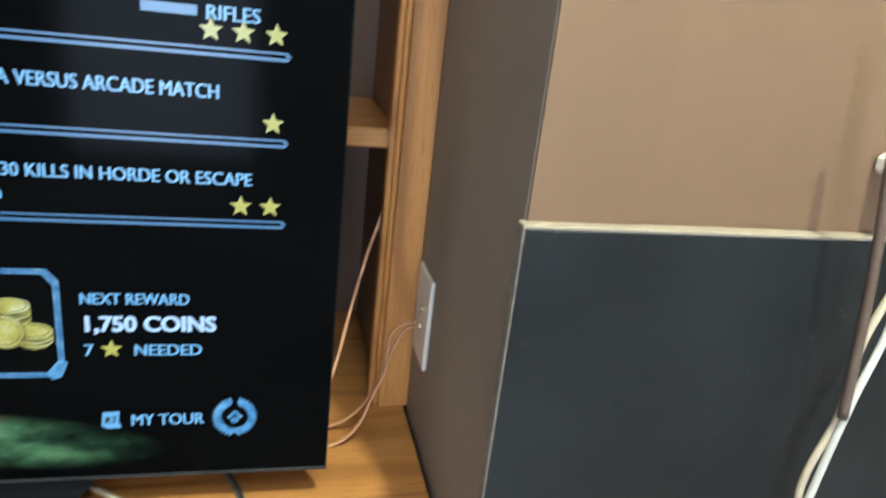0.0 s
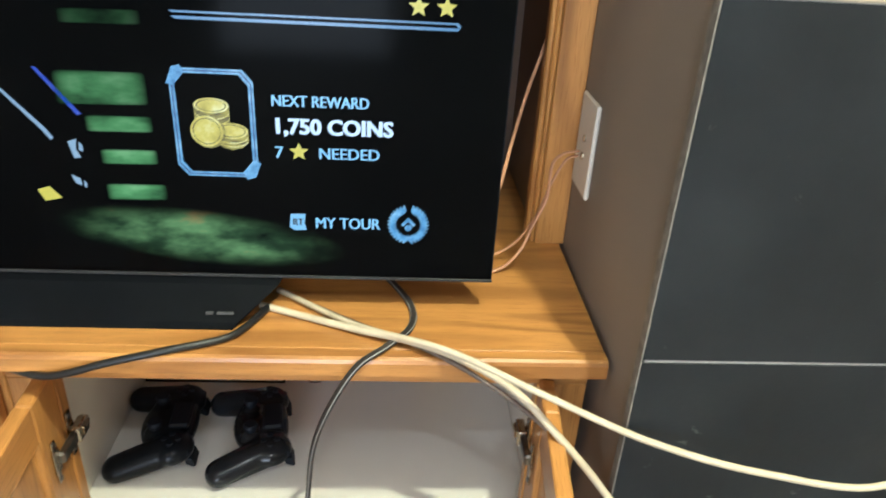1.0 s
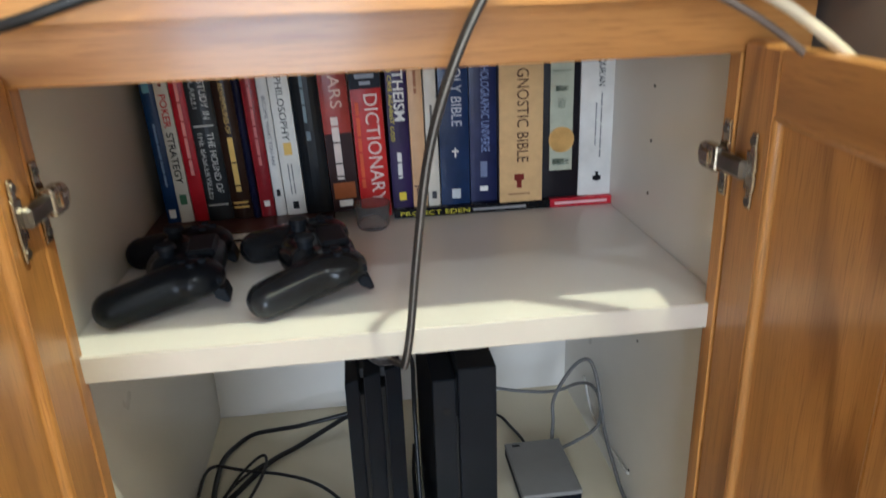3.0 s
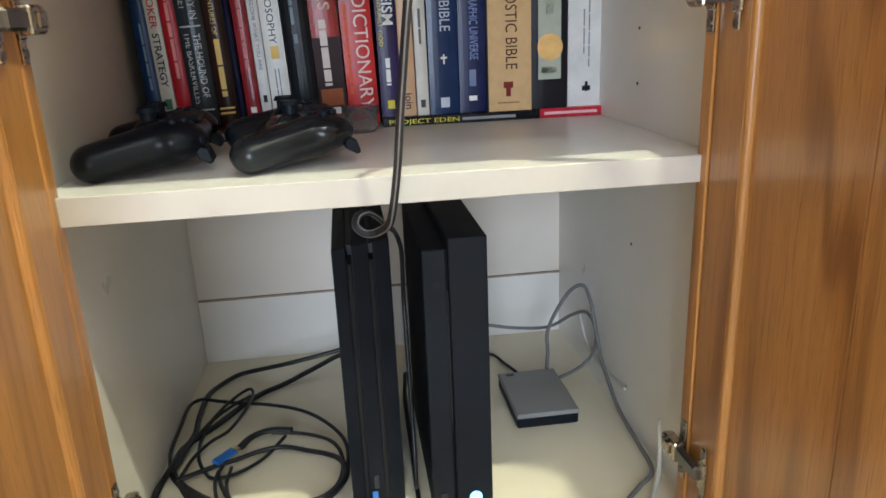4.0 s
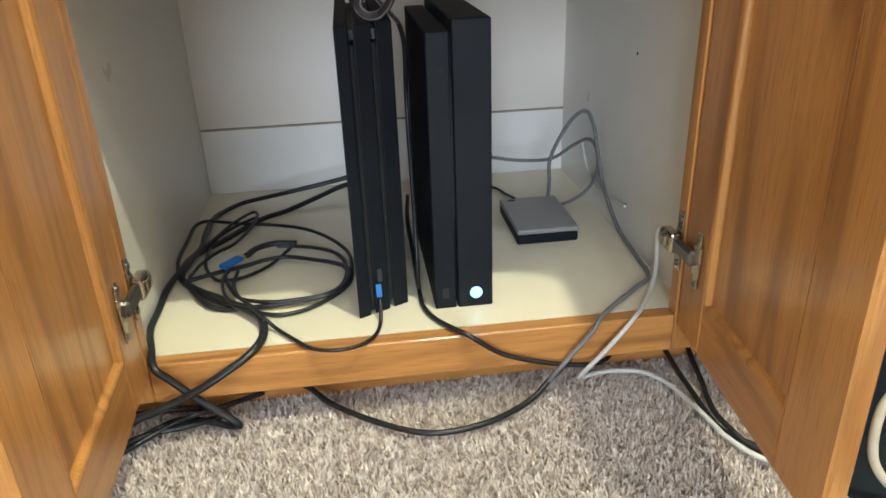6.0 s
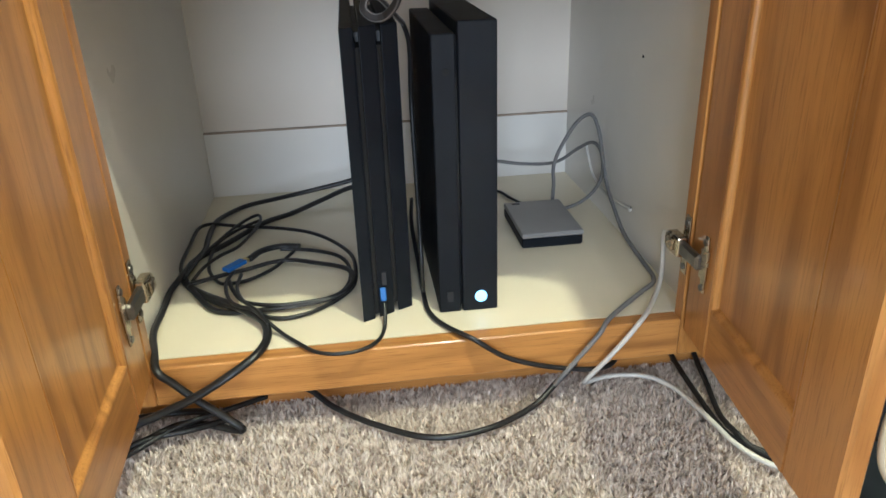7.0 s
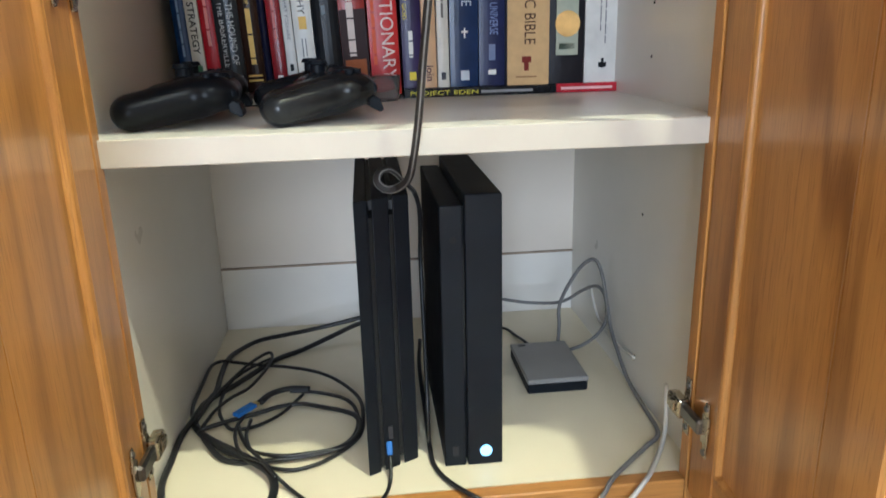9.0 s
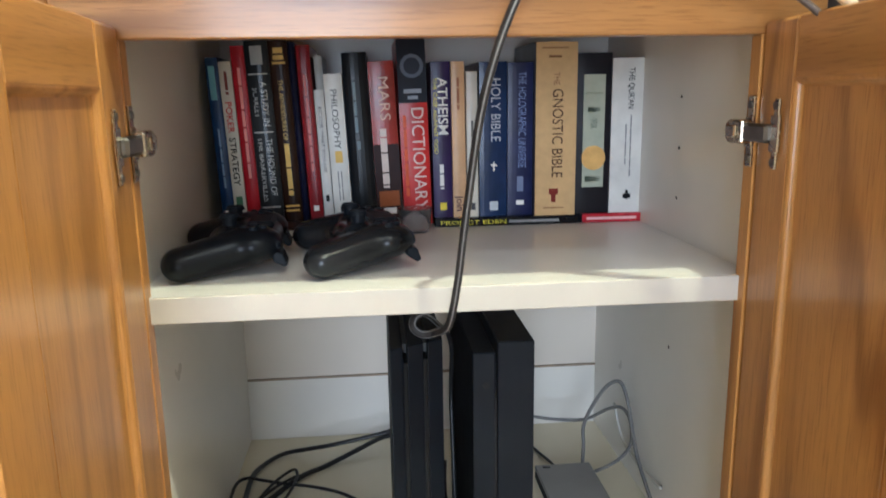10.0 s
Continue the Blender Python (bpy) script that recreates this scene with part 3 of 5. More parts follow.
screen_text("RIFLES", 0.363, 1.2705, 0.0125, 0.044, ink_blue)
on_screen("screen_text_bar", flat_poly([(0.312, 1.2725), (0.357, 1.2725), (0.357, 1.2810), (0.312, 1.2810)]), ink_line)
double_line(0.160, 0.437, 1.244)
for x in (0.368, 0.395, 0.423):
    star(x, 1.262, 0.0105)
screen_text("WIN A VERSUS ARCADE MATCH", 0.163, 1.2035, 0.0130, 0.211, ink_blue)
screen_text("0/1", 0.1655, 1.182, 0.0115, 0.020, ink_blue)
star(0.422, 1.184, 0.0105)
double_line(0.161, 0.437, 1.166)
screen_text("GET 30 KILLS IN HORDE OR ESCAPE", 0.161, 1.1245, 0.0125, 0.242, ink_blue)
screen_text("0/30", 0.161, 1.1015, 0.0110, 0.031, ink_blue)
star(0.3945, 1.1045, 0.0105)
star(0.4215, 1.1045, 0.0105)
double_line(0.158, 0.437, 1.087)
screen_text("NEXT REWARD", 0.249, 1.002, 0.0120, 0.097, ink_blue)
screen_text("1,750 COINS", 0.249, 0.9735, 0.0165, 0.119, ink_white)
screen_text("7", 0.250, 0.947, 0.0130, 0.008, ink_blue)
star(0.2755, 0.954, 0.0105)
screen_text("NEEDED", 0.295, 0.947, 0.0125, 0.062, ink_blue)
screen_text("MY TOUR", 0.2895, 0.8665, 0.0135, 0.0695, ink_blue)
on_screen("screen_button", flat_poly([(0.2625, 0.867), (0.264, 0.883), (0.280, 0.8835), (0.2785, 0.872), (0.281, 0.864), (0.268, 0.8635)], lift=0.0002), glow("screen_button_blue", srgb(150, 205, 235), 0.85))
screen_text("RT", 0.2655, 0.870, 0.008, 0.0105, glow("screen_ink", srgb(10, 18, 26), 0.25), 0.0004)
# reward card: a chamfered frame of four bars and corners, with stacked coins
CX0, CX1, CZ0, CZ1 = 0.151, 0.233, 0.924, 1.037
ring_o = [(CX0 + 0.010, CZ0), (CX1 - 0.010, CZ0), (CX1, CZ0 + 0.012), (CX1, CZ1 - 0.012), (CX1 - 0.010, CZ1), (CX0 + 0.010, CZ1), (CX0, CZ1 - 0.012), (CX0, CZ0 + 0.012)]
mid = ((CX0 + CX1) / 2, (CZ0 + CZ1) / 2)
ring_i = [(mid[0] + (x - mid[0]) * 0.87, mid[1] + (z - mid[1]) * 0.91) for x, z in ring_o]
on_screen("screen_card", flat_poly(*[(ring_o[k], ring_o[(k + 1) % 8], ring_i[(k + 1) % 8], ring_i[k]) for k in range(8)]), ink_card)
for poly in ([(CX0 - 0.003, CZ1 - 0.016), (CX0 + 0.004, CZ1 - 0.018), (CX0 + 0.016, CZ1 - 0.004), (CX0 + 0.012, CZ1 + 0.003), (CX0 + 0.004, CZ1 + 0.001)], [(CX1 + 0.003, CZ0 + 0.016), (CX1 - 0.004, CZ0 + 0.020), (CX1 - 0.016, CZ0 + 0.005), (CX1 - 0.012, CZ0 - 0.003), (CX1 - 0.003, CZ0)]):
    on_screen("screen_card_corner", flat_poly(poly, lift=0.0002), ink_card)
# a dark groove inside the card's frame
ring_a = [(mid[0] + (x - mid[0]) * 0.955, mid[1] + (z - mid[1]) * 0.967) for x, z in ring_o]
ring_b = [(mid[0] + (x - mid[0]) * 0.925, mid[1] + (z - mid[1]) * 0.945) for x, z in ring_o]
on_screen("screen_card_groove", flat_poly(*[(ring_a[k], ring_a[(k + 1) % 8], ring_b[(k + 1) % 8], ring_b[k]) for k in range(8)], lift=0.00015), glow("screen_card_shade", srgb(50, 85, 130), 0.6))
coin_edge = glow_mottled("screen_coin_edge", [(0.35, srgb(70, 60, 10)), (0.6, srgb(190, 170, 60))], 160, 0.8, (0.3, 1, 1))
for cx, cz, rx, rz, h in ((0.190, 1.000, 0.0175, 0.008, 0.017), (0.2085, 0.974, 0.0165, 0.0085, 0.012)):
    on_screen("screen_coin_side", flat_poly([(cx - rx, cz), (cx - rx, cz - h), (cx - 0.6 * rx, cz - h - 0.7 * rz), (cx, cz - h - rz), (cx + 0.6 * rx, cz - h - 0.7 * rz), (cx + rx, cz - h), (cx + rx, cz)]), coin_edge)
    on_screen("screen_coin", flat_poly(oval(cx, cz, rx, rz), lift=0.0002), ink_coin)
on_screen("screen_coin", flat_poly(oval(0.1835, 0.973, 0.0165, 0.0165), lift=0.0003), ink_coin)
on_screen("screen_coin_side", flat_poly(oval(0.1855, 0.972, 0.0170, 0.0170), lift=0.00025), coin_edge)
rim_o, rim_i = oval(0.1835, 0.973, 0.0142, 0.0142), oval(0.1835, 0.973, 0.0130, 0.0130)
on_screen("screen_coin_rim", flat_poly(*[(rim_o[k], rim_o[(k + 1) % 24], rim_i[(k + 1) % 24], rim_i[k]) for k in range(24)], lift=0.0004), coin_edge)
for cx, cz, rx, rz, h in ((0.190, 1.000, 0.0175, 0.008, 0.017), (0.2085, 0.974, 0.0165, 0.0085, 0.012)):
    for k in (1, 2):
        drop = h * k / 3
        low = [(cx + rx * math.cos(math.pi * (1 + n / 12)), cz - drop + rz * math.sin(math.pi * (1 + n / 12))) for n in range(13)]
        on_screen("screen_coin_line", flat_poly(*[(low[n], low[n + 1], (low[n + 1][0], low[n + 1][1] - 0.0012), (low[n][0], low[n][1] - 0.0012)) for n in range(12)], lift=0.00018), ink_coin)
    o, q = oval(cx, cz, rx * 0.86, rz * 0.82), oval(cx, cz, rx * 0.78, rz * 0.70)
    on_screen("screen_coin_rim", flat_poly(*[(o[n], o[(n + 1) % 24], q[(n + 1) % 24], q[n]) for n in range(24)], lift=0.00022), coin_edge)
# laurel badge: two rows of leaves round a dark shield
for side in (-1, 1):
    for k in range(15):
        a = math.radians(-90 + 11.0 * k)
        c0 = (0.3915 + side * 0.0125 * math.cos(a), 0.8735 + 0.0125 * math.sin(a))
        c1 = (0.3915 + side * 0.0235 * math.cos(a + 0.24), 0.8735 + 0.0245 * math.sin(a + 0.24))
        n = ((c1[1] - c0[1]) * 0.24, -(c1[0] - c0[0]) * 0.24)
        q = ((c0[0] + c1[0]) / 2, (c0[1] + c1[1]) / 2)
        on_screen("badge_leaf", flat_poly([c0, (q[0] + n[0], q[1] + n[1]), c1, (q[0] - n[0], q[1] - n[1])]), ink_card)
on_screen("screen_badge_shield", flat_poly([(0.3835, 0.8735), (0.3915, 0.8825), (0.3995, 0.8735), (0.397, 0.871), (0.3915, 0.877), (0.386, 0.871)], oval(0.3915, 0.8695, 0.0042, 0.004, 8)), ink_card)
# picture behind the menu: blurred green lights, foliage and a dim machine
GREEN = [(0.3, srgb(45, 75, 42)), (0.5, srgb(105, 158, 92)), (0.72, srgb(165, 210, 140))]
LEAVES = [(0.28, srgb(10, 18, 12)), (0.43, srgb(52, 74, 44)), (0.6, srgb(112, 146, 88)), (0.72, srgb(178, 150, 88))]
for x0, x1, z, h, power in ((0.040, 0.129, 1.013, 0.017, 0.6), (0.064, 0.130, 0.977, 0.0085, 0.8), (0.074, 0.131, 0.942, 0.0080, 0.9), (0.074, 0.136, 0.903, 0.0090, 0.95), (0.055, 0.132, 1.082, 0.007, 0.15)):
    on_screen("screen_light", flat_poly([(x0, z - h), (x1, z - h * 0.9), (x1, z + h), (x0, z + h)]), glow_soft("screen_green_glow", GREEN, 28, power, (x0 + x1) / 2, z, (x1 - x0) * 0.52, h * 1.10, -0.02, True))
on_screen("screen_foliage", flat_poly([(0.0, 0.812), (0.345, 0.812), (0.345, 0.890), (0.0, 0.890)], lift=0.00005), glow_soft("screen_foliage", LEAVES, 24, 1.0, 0.168, 0.852, 0.160, 0.034, 0.10))
for poly in ([(-0.035, 1.034), (-0.0325, 1.034), (0.024, 0.970), (0.030, 0.960), (0.027, 0.958), (0.020, 0.968)], [(0.043, 0.957), (0.052, 0.960), (0.050, 0.949), (0.054, 0.940), (0.047, 0.939)], [(0.054, 0.957), (0.057, 0.953), (0.057, 0.946), (0.053, 0.948)], [(0.040, 0.921), (0.049, 0.917), (0.050, 0.909), (0.044, 0.911)], [(0.052, 0.915), (0.055, 0.911), (0.054, 0.906), (0.052, 0.908)], [(-0.116, 0.858), (-0.110, 0.856), (-0.083, 0.828), (-0.086, 0.827)]):
    on_screen("screen_machine", flat_poly(poly), ink_steel)
on_screen("screen_machine", flat_poly([(0.022, 1.032), (0.026, 1.032), (0.062, 0.986), (0.057, 0.985)]), ink_deep)
on_screen("screen_light", flat_poly([(0.003, 0.903), (0.016, 0.907), (0.027, 0.894), (0.009, 0.890)]), ink_star)

# ---- outlet plate ----
plate = thing("wall_plate", (WALL_X, 0.17, 0.89), "cream speaker wall plate with two screws", "wall plate")
part("cover", boxes((WALL_X - 0.0055, WALL_X - 0.0002, 0.147, 0.222, 0.865, 0.986), bevel=0.0022), white_plastic, plate)
bm = bmesh.new()
for z in (0.935, 0.912):
    disc(bm, pose(WALL_X - 0.006, 0.183, z, 0, 90, 0), 0.0045, 0.003, 14)
part("terminal", bm, nickel, plate)

# ---- consoles and drive ----
ps = thing("game_console", (0.24, 0.2, FLOOR_Z), "matt black slab game console standing upright with three layers", "game console")
def slab(x0, x1, z0, z1, y1, back=0.0):
    """A console layer whose front face slants back to the right."""
    f = lambda x: 0.054 + back + (x - 0.212) * 0.5
    return prism([(x0, f(x0)), (x1, f(x1)), (x1, y1), (x0, y1)], 2, z0, z1, 0.0012)
part("layer", slab(0.2125, 0.2256, FLOOR_Z, 0.3975, 0.36), black_plastic, ps)
part("layer", slab(0.2306, 0.2472, FLOOR_Z, 0.3975, 0.36), black_plastic, ps)
part("layer", slab(0.2518, 0.2680, FLOOR_Z + 0.0004, 0.3975, 0.36), black_plastic, ps)
part("core", slab(0.2140, 0.2268, FLOOR_Z + 0.004, 0.384, 0.352, 0.0015), black_plastic, ps)
for x0, x1, z0 in ((0.2254, 0.2308, FLOOR_Z + 0.004), (0.2470, 0.2520, FLOOR_Z + 0.011)):
    part("groove", slab(x0, x1, z0, 0.379, 0.352, 0.0022), dark_hole, ps)
    # grey strip, paler than the layers, filling the top of the groove
    part("groove_vent", boxes((x0 + 0.0004, x1 - 0.0004, 0.096, 0.350, 0.379, 0.3890)), paint("groove_grey", (0.075, 0.074, 0.072, 1), 0.15, 0.5, 60), ps, "dark grey strip in the groove")
part("usb_port", boxes((0.2355, 0.2405, 0.0652, 0.070, 0.128, 0.143)), grey_plastic, ps)
part("status_strip", boxes((0.2318, 0.2322, 0.0645, 0.07, 0.30, 0.36)), grey_plastic, ps)

xb = thing("game_console", (0.33, 0.18, FLOOR_Z), "matt dark grey box game console standing upright, power light on", "game console")
part("main_body", boxes((0.3225, 0.361, 0.060, 0.300, FLOOR_Z, 0.399), bevel=0.0012), black_plastic, xb)
lower = part("lower_body", boxes((0.2968, 0.3203, 0.0605, 0.292, FLOOR_Z, 0.388), bevel=0.0012), black_plastic, xb)
part("neck", boxes((0.312, 0.324, 0.070, 0.290, FLOOR_Z + 0.004, 0.385)), dark_hole, xb)
part("eject_button", disc(bmesh.new(), pose(0.3105, 0.0603, 0.352, 90, 0, 0), 0.0036, 0.001, 18), dark_hole, lower)
part("usb_port", boxes((0.3055, 0.3120, 0.0599, 0.061, 0.103, 0.115)), grey_plastic, lower)
part("disc_slot", boxes((0.3185, 0.3215, 0.0612, 0.064, 0.20, 0.345)), dark_hole, lower)
part("power_button", disc(bmesh.new(), pose(0.3425, 0.0596, 0.1075, 90, 0, 0), 0.0068, 0.0012, 28), glow("power_light", (0.42, 0.76, 1.0, 1), 2.2), xb, "glowing white power button")

drive = thing("external_drive", (0.464, 0.265, FLOOR_Z), "small silver and black external hard drive lying flat", "hard drive")
part("case", boxes((0.4235, 0.505, 0.209, 0.326, FLOOR_Z, FLOOR_Z + 0.014), bevel=0.002), black_plastic, drive)
part("top_plate", boxes((0.4230, 0.5055, 0.2075, 0.3265, FLOOR_Z + 0.0142, FLOOR_Z + 0.021), bevel=0.0015), silver, drive, "brushed silver top")
part("badge", boxes((0.433, 0.444, 0.315, 0.320, FLOOR_Z + 0.0211, FLOOR_Z + 0.0214)), grey_plastic, drive)

# ---- books ----
def cover_mat(name, c, rough=0.24):
    m = Mat(name, rough + 0.1, coat=0.10, spec=0.16)
    a, g = m.noise(25, 5, 0.6), m.noise(300, 2)
    pale = min(c[:3]) > 0.12
    c = tuple(v * (1.0 if pale else 0.86) for v in c[:3]) + (1,)
    lo = tuple(v * (0.82 if pale else 0.62) for v in c[:3]) + (1,)
    m.colour(m.ramp(a, [(0.3, lo), (0.65, c)])).bump(g, 0.05, 0.0004).roughness(a, rough - 0.08, rough + 0.12)
    return m.m


inks = {}


def ink(r, g, b):
    if (r, g, b) not in inks:
        m = Mat("spine_ink", 0.5, spec=0.15)
        m.colour(m.ramp(m.noise(80, 2), [(0.2, tuple(v * 0.85 for v in srgb(r, g, b)[:3]) + (1,)), (0.7, srgb(r, g, b))]))
        inks[(r, g, b)] = m.m
    return inks[(r, g, b)]


DOWN = Matrix(((0, 1, 0, 0), (0, 0, -1, 0), (-1, 0, 0, 0), (0, 0, 0, 1)))


def book(x, z, w, h, rgb, label, lean=0.0, y=0.330, d=0.14, marks=(), hard=False, rough=0.3):
    """A book with its spine to the front, x at the spine's lower left. marks: lines of text (text, top, length, size, across, colour)
    or plain bars (None, top, length, breadth, across, colour), in fractions of the height and width."""
    x, w = 0.22 + (x - 0.22) * 0.986, w * 0.986
    m = Matrix.Translation((x, y, z)) @ pose(0, 0, 0, 0, -lean, random.uniform(-0.8, 0.8))
    bk = thing("book", m, label, "book", "books standing on the shelf")
    t, e = (0.0022, 0.003) if hard else (0.0007, 0.0)
    n = 7
    bulge = 0.0035 if hard else 0.0012
    arc = [(w * k / (n - 1), -bulge * (1 - (2 * k / (n - 1) - 1) ** 2)) for k in range(n)]
    outline = arc + [(w, d), (w - t, d), (w - t, 0.003)] + [(t, 0.003), (t, d), (0, d)]
    part("cover", prism(outline, 2, 0, h), cover_mat("book_cover", srgb(*rgb), rough), bk, "", True)
    part("page_block", boxes((t + 0.0002, w - t - 0.0002, 0.0035, d - e - 0.001, e, h - e - (0.0 if hard else 0.0004))), paper, bk, "", True)
    for text, top, length, size, across, colour in marks:
        depth = -bulge * (1 - (2 * across - 1) ** 2) - (0.0004 if size > 0.95 else 0.0008)
        at = Matrix.Translation((w * across, depth, h * (1 - top))) @ DOWN
        if text:
            bm = lettering(text, w * size / 0.72, at, 0.0002, h * length, 0.012 if size > 0.5 else 0.0)
            part("spine_text", bm, ink(*colour), bk, "", True)
        else:
            a, worded = top, length > 0.13 and size < 0.5
            while a < top + length - 0.004:
                word = min(random.uniform(0.05, 0.13), top + length - a) if worded else length
                half = w * size * (0.36 if worded else 0.5)
                bm = boxes((w * across - half, w * across + half, depth - 0.0002, depth + 0.0016, h * (1 - a - word), h * (1 - a)))
                part("spine_mark", bm, ink(*colour), bk, "", True)
                a += word + 0.009
    return bk


# flat books under the rows
flat_a = thing("book", (0.09, 0.40, SHELF_Z), "dark glossy hardback lying flat under upright books", "book")
part("cover", boxes((IN_L + 0.001, 0.206, 0.278, 0.284, SHELF_Z + 0.0101, SHELF_Z + 0.0125), (IN_L + 0.001, 0.206, 0.284, 0.50, SHELF_Z + 0.0105, SHELF_Z + 0.0125)), cover_mat("book_cover", srgb(92, 62, 54), 0.3), flat_a)
part("page_block", boxes((IN_L + 0.003, 0.203, 0.281, 0.498, SHELF_Z + 0.002, SHELF_Z + 0.0100)), paper, flat_a)
part("back_cover", boxes((IN_L + 0.001, 0.206, 0.278, 0.50, SHELF_Z, SHELF_Z + 0.0018)), cover_mat("book_cover", srgb(30, 22, 22), 0.2), flat_a)
LIFT_A, LIFT_B = SHELF_Z + 0.0128, SHELF_Z + 0.0118
flat_b = thing("book", (0.43, 0.42, SHELF_Z), "black paperback lying flat with yellow title and red end", "book")
part("cover", boxes((0.282, 0.5725, 0.322, 0.500, SHELF_Z, SHELF_Z + 0.0115), bevel=0.0008), cover_mat("book_cover", srgb(22, 22, 26)), flat_b)
part("spine_band", boxes((0.484, 0.5730, 0.3214, 0.342, SHELF_Z + 0.0004, SHELF_Z + 0.0118)), cover_mat("book_cover", srgb(200, 45, 60)), flat_b, "red band on the spine")
UPRIGHT = pose(0, 0, 0, 90, 0, 0)
part("spine_text", lettering("PROJECT EDEN", 0.0078, Matrix.Translation((0.289, 0.3214, SHELF_Z + 0.0028)) @ UPRIGHT, 0.0002, 0.089), ink(225, 215, 60), flat_b)
part("spine_mark", boxes((0.383, 0.452, 0.3214, 0.339, SHELF_Z + 0.0035, SHELF_Z + 0.0070)), ink(150, 150, 150), flat_b)
part("spine_mark", boxes((0.490, 0.560, 0.3210, 0.339, SHELF_Z + 0.0040, SHELF_Z + 0.0075)), ink(235, 190, 190), flat_b)

W, K, Y = (235, 232, 225), (25, 25, 28), (225, 205, 60)
GOLD = (215, 180, 95)
L = 2.3
book(0.0005, LIFT_A, 0.0155, 0.212, (30, 60, 105), "thin navy and teal paperback with a worn spine", L, marks=[(None, 0.05, 0.2, 0.5, 0.45, (120, 170, 185)), (None, 0.42, 0.36, 0.22, 0.5, (130, 150, 180)), (None, 0.92, 0.05, 0.5, 0.5, W)])
book(0.0165, LIFT_A, 0.0160, 0.207, (205, 200, 182), "thin cream poker strategy paperback", L, marks=[(None, 0.06, 0.14, 0.3, 0.5, (120, 60, 55)), ("POKER", 0.24, 0.19, 0.52, 0.25, (185, 40, 40)), ("STRATEGY", 0.46, 0.30, 0.52, 0.25, K), (None, 0.83, 0.06, 0.5, 0.5, (70, 110, 80))])
book(0.0335, LIFT_A, 0.0170, 0.226, (190, 30, 42), "thin bright red paperback", L, marks=[(None, 0.12, 0.62, 0.3, 0.5, (230, 150, 140))])
book(0.0510, LIFT_A, 0.0300, 0.232, (48, 52, 55), "dark grey hardback with silver lettering", L, hard=True, marks=[
    (None, 0.03, 0.10, 0.5, 0.5, (170, 172, 170)), (None, 0.175, 0.008, 0.8, 0.5, (190, 190, 185)), ("A STUDY IN", 0.22, 0.24, 0.27, 0.56, (200, 200, 195)), ("SCARLET", 0.25, 0.16, 0.27, 0.20, (200, 200, 195)), (None, 0.49, 0.008, 0.8, 0.5, (190, 190, 185)),
    ("THE HOUND OF", 0.53, 0.32, 0.27, 0.56, (200, 200, 195)), ("THE BASKERVILLES", 0.52, 0.36, 0.24, 0.20, (200, 200, 195)), (None, 0.91, 0.008, 0.8, 0.5, (190, 190, 185))])
book(0.0815, LIFT_A, 0.0240, 0.232, (52, 34, 26), "dark brown hardback with gold lettering", L, hard=True, marks=[(None, 0.04, 0.03, 0.5, 0.5, GOLD), (None, 0.08, 0.025, 0.55, 0.5, GOLD), (None, 0.115, 0.012, 0.7, 0.5, GOLD),
    ("THE ADVENTURES OF", 0.21, 0.33, 0.24, 0.38, GOLD), (None, 0.56, 0.29, 0.36, 0.5, GOLD), (None, 0.905, 0.010, 0.75, 0.5, GOLD), (None, 0.93, 0.010, 0.75, 0.5, GOLD)])
book(0.1060, LIFT_A, 0.0085, 0.230, (22, 24, 50), "thin dark blue hardback", L, hard=True)
book(0.1160, LIFT_A, 0.0175, 0.226, (140, 36, 42), "maroon glossy paperback with faint lettering", L, marks=[(None, 0.16, 0.55, 0.26, 0.5, (190, 110, 105)), (None, 0.91, 0.03, 0.4, 0.5, W)], rough=0.2)
book(0.1345, LIFT_A, 0.0125, 0.170, (208, 206, 200), "thin pale grey paperback with small lettering", L, marks=[("BECOME WHAT YOU ARE", 0.12, 0.50, 0.34, 0.34, (90, 90, 95)), (None, 0.80, 0.05, 0.35, 0.5, K)])
book(0.1365, LIFT_A, 0.0105, 0.214, (180, 178, 172), "pale paperback standing behind others", L, y=0.351, d=0.12)
book(0.1482, LIFT_A, 0.0240, 0.190, (215, 213, 205), "white philosophy paperback with black lettering", L, marks=[("PHILOSOPHY", 0.10, 0.40, 0.36, 0.32, K), (None, 0.52, 0.08, 0.4, 0.5, GOLD), (None, 0.66, 0.20, 0.08, 0.38, (120, 120, 120)), (None, 0.66, 0.20, 0.08, 0.56, (120, 120, 120)), (None, 0.91, 0.05, 0.3, 0.5, K)])
book(0.1735, LIFT_A, 0.0320, 0.216, (24, 27, 31), "thick black hardback with faint silver lettering", L, hard=True, marks=[(None, 0.17, 0.30, 0.16, 0.42, (120, 135, 140)), (None, 0.52, 0.05, 0.15, 0.45, (120, 130, 135))])
book(0.2065, LIFT_A, 0.0340, 0.205, (158, 52, 42), "dark red-brown paperback with large pale lettering", L, rough=0.2, marks=[(None, 0.52, 0.48, 0.99, 0.5, (46, 25, 24)), ("MARS", 0.09, 0.27, 0.42, 0.36, (222, 190, 172)), (None, 0.42, 0.38, 0.36, 0.42, (215, 200, 190)), (None, 0.82, 0.10, 0.8, 0.5, (150, 84, 40)), (None, 0.84, 0.05, 0.4, 0.4, (205, 140, 75)), (None, 0.93, 0.04, 0.5, 0.5, W)])
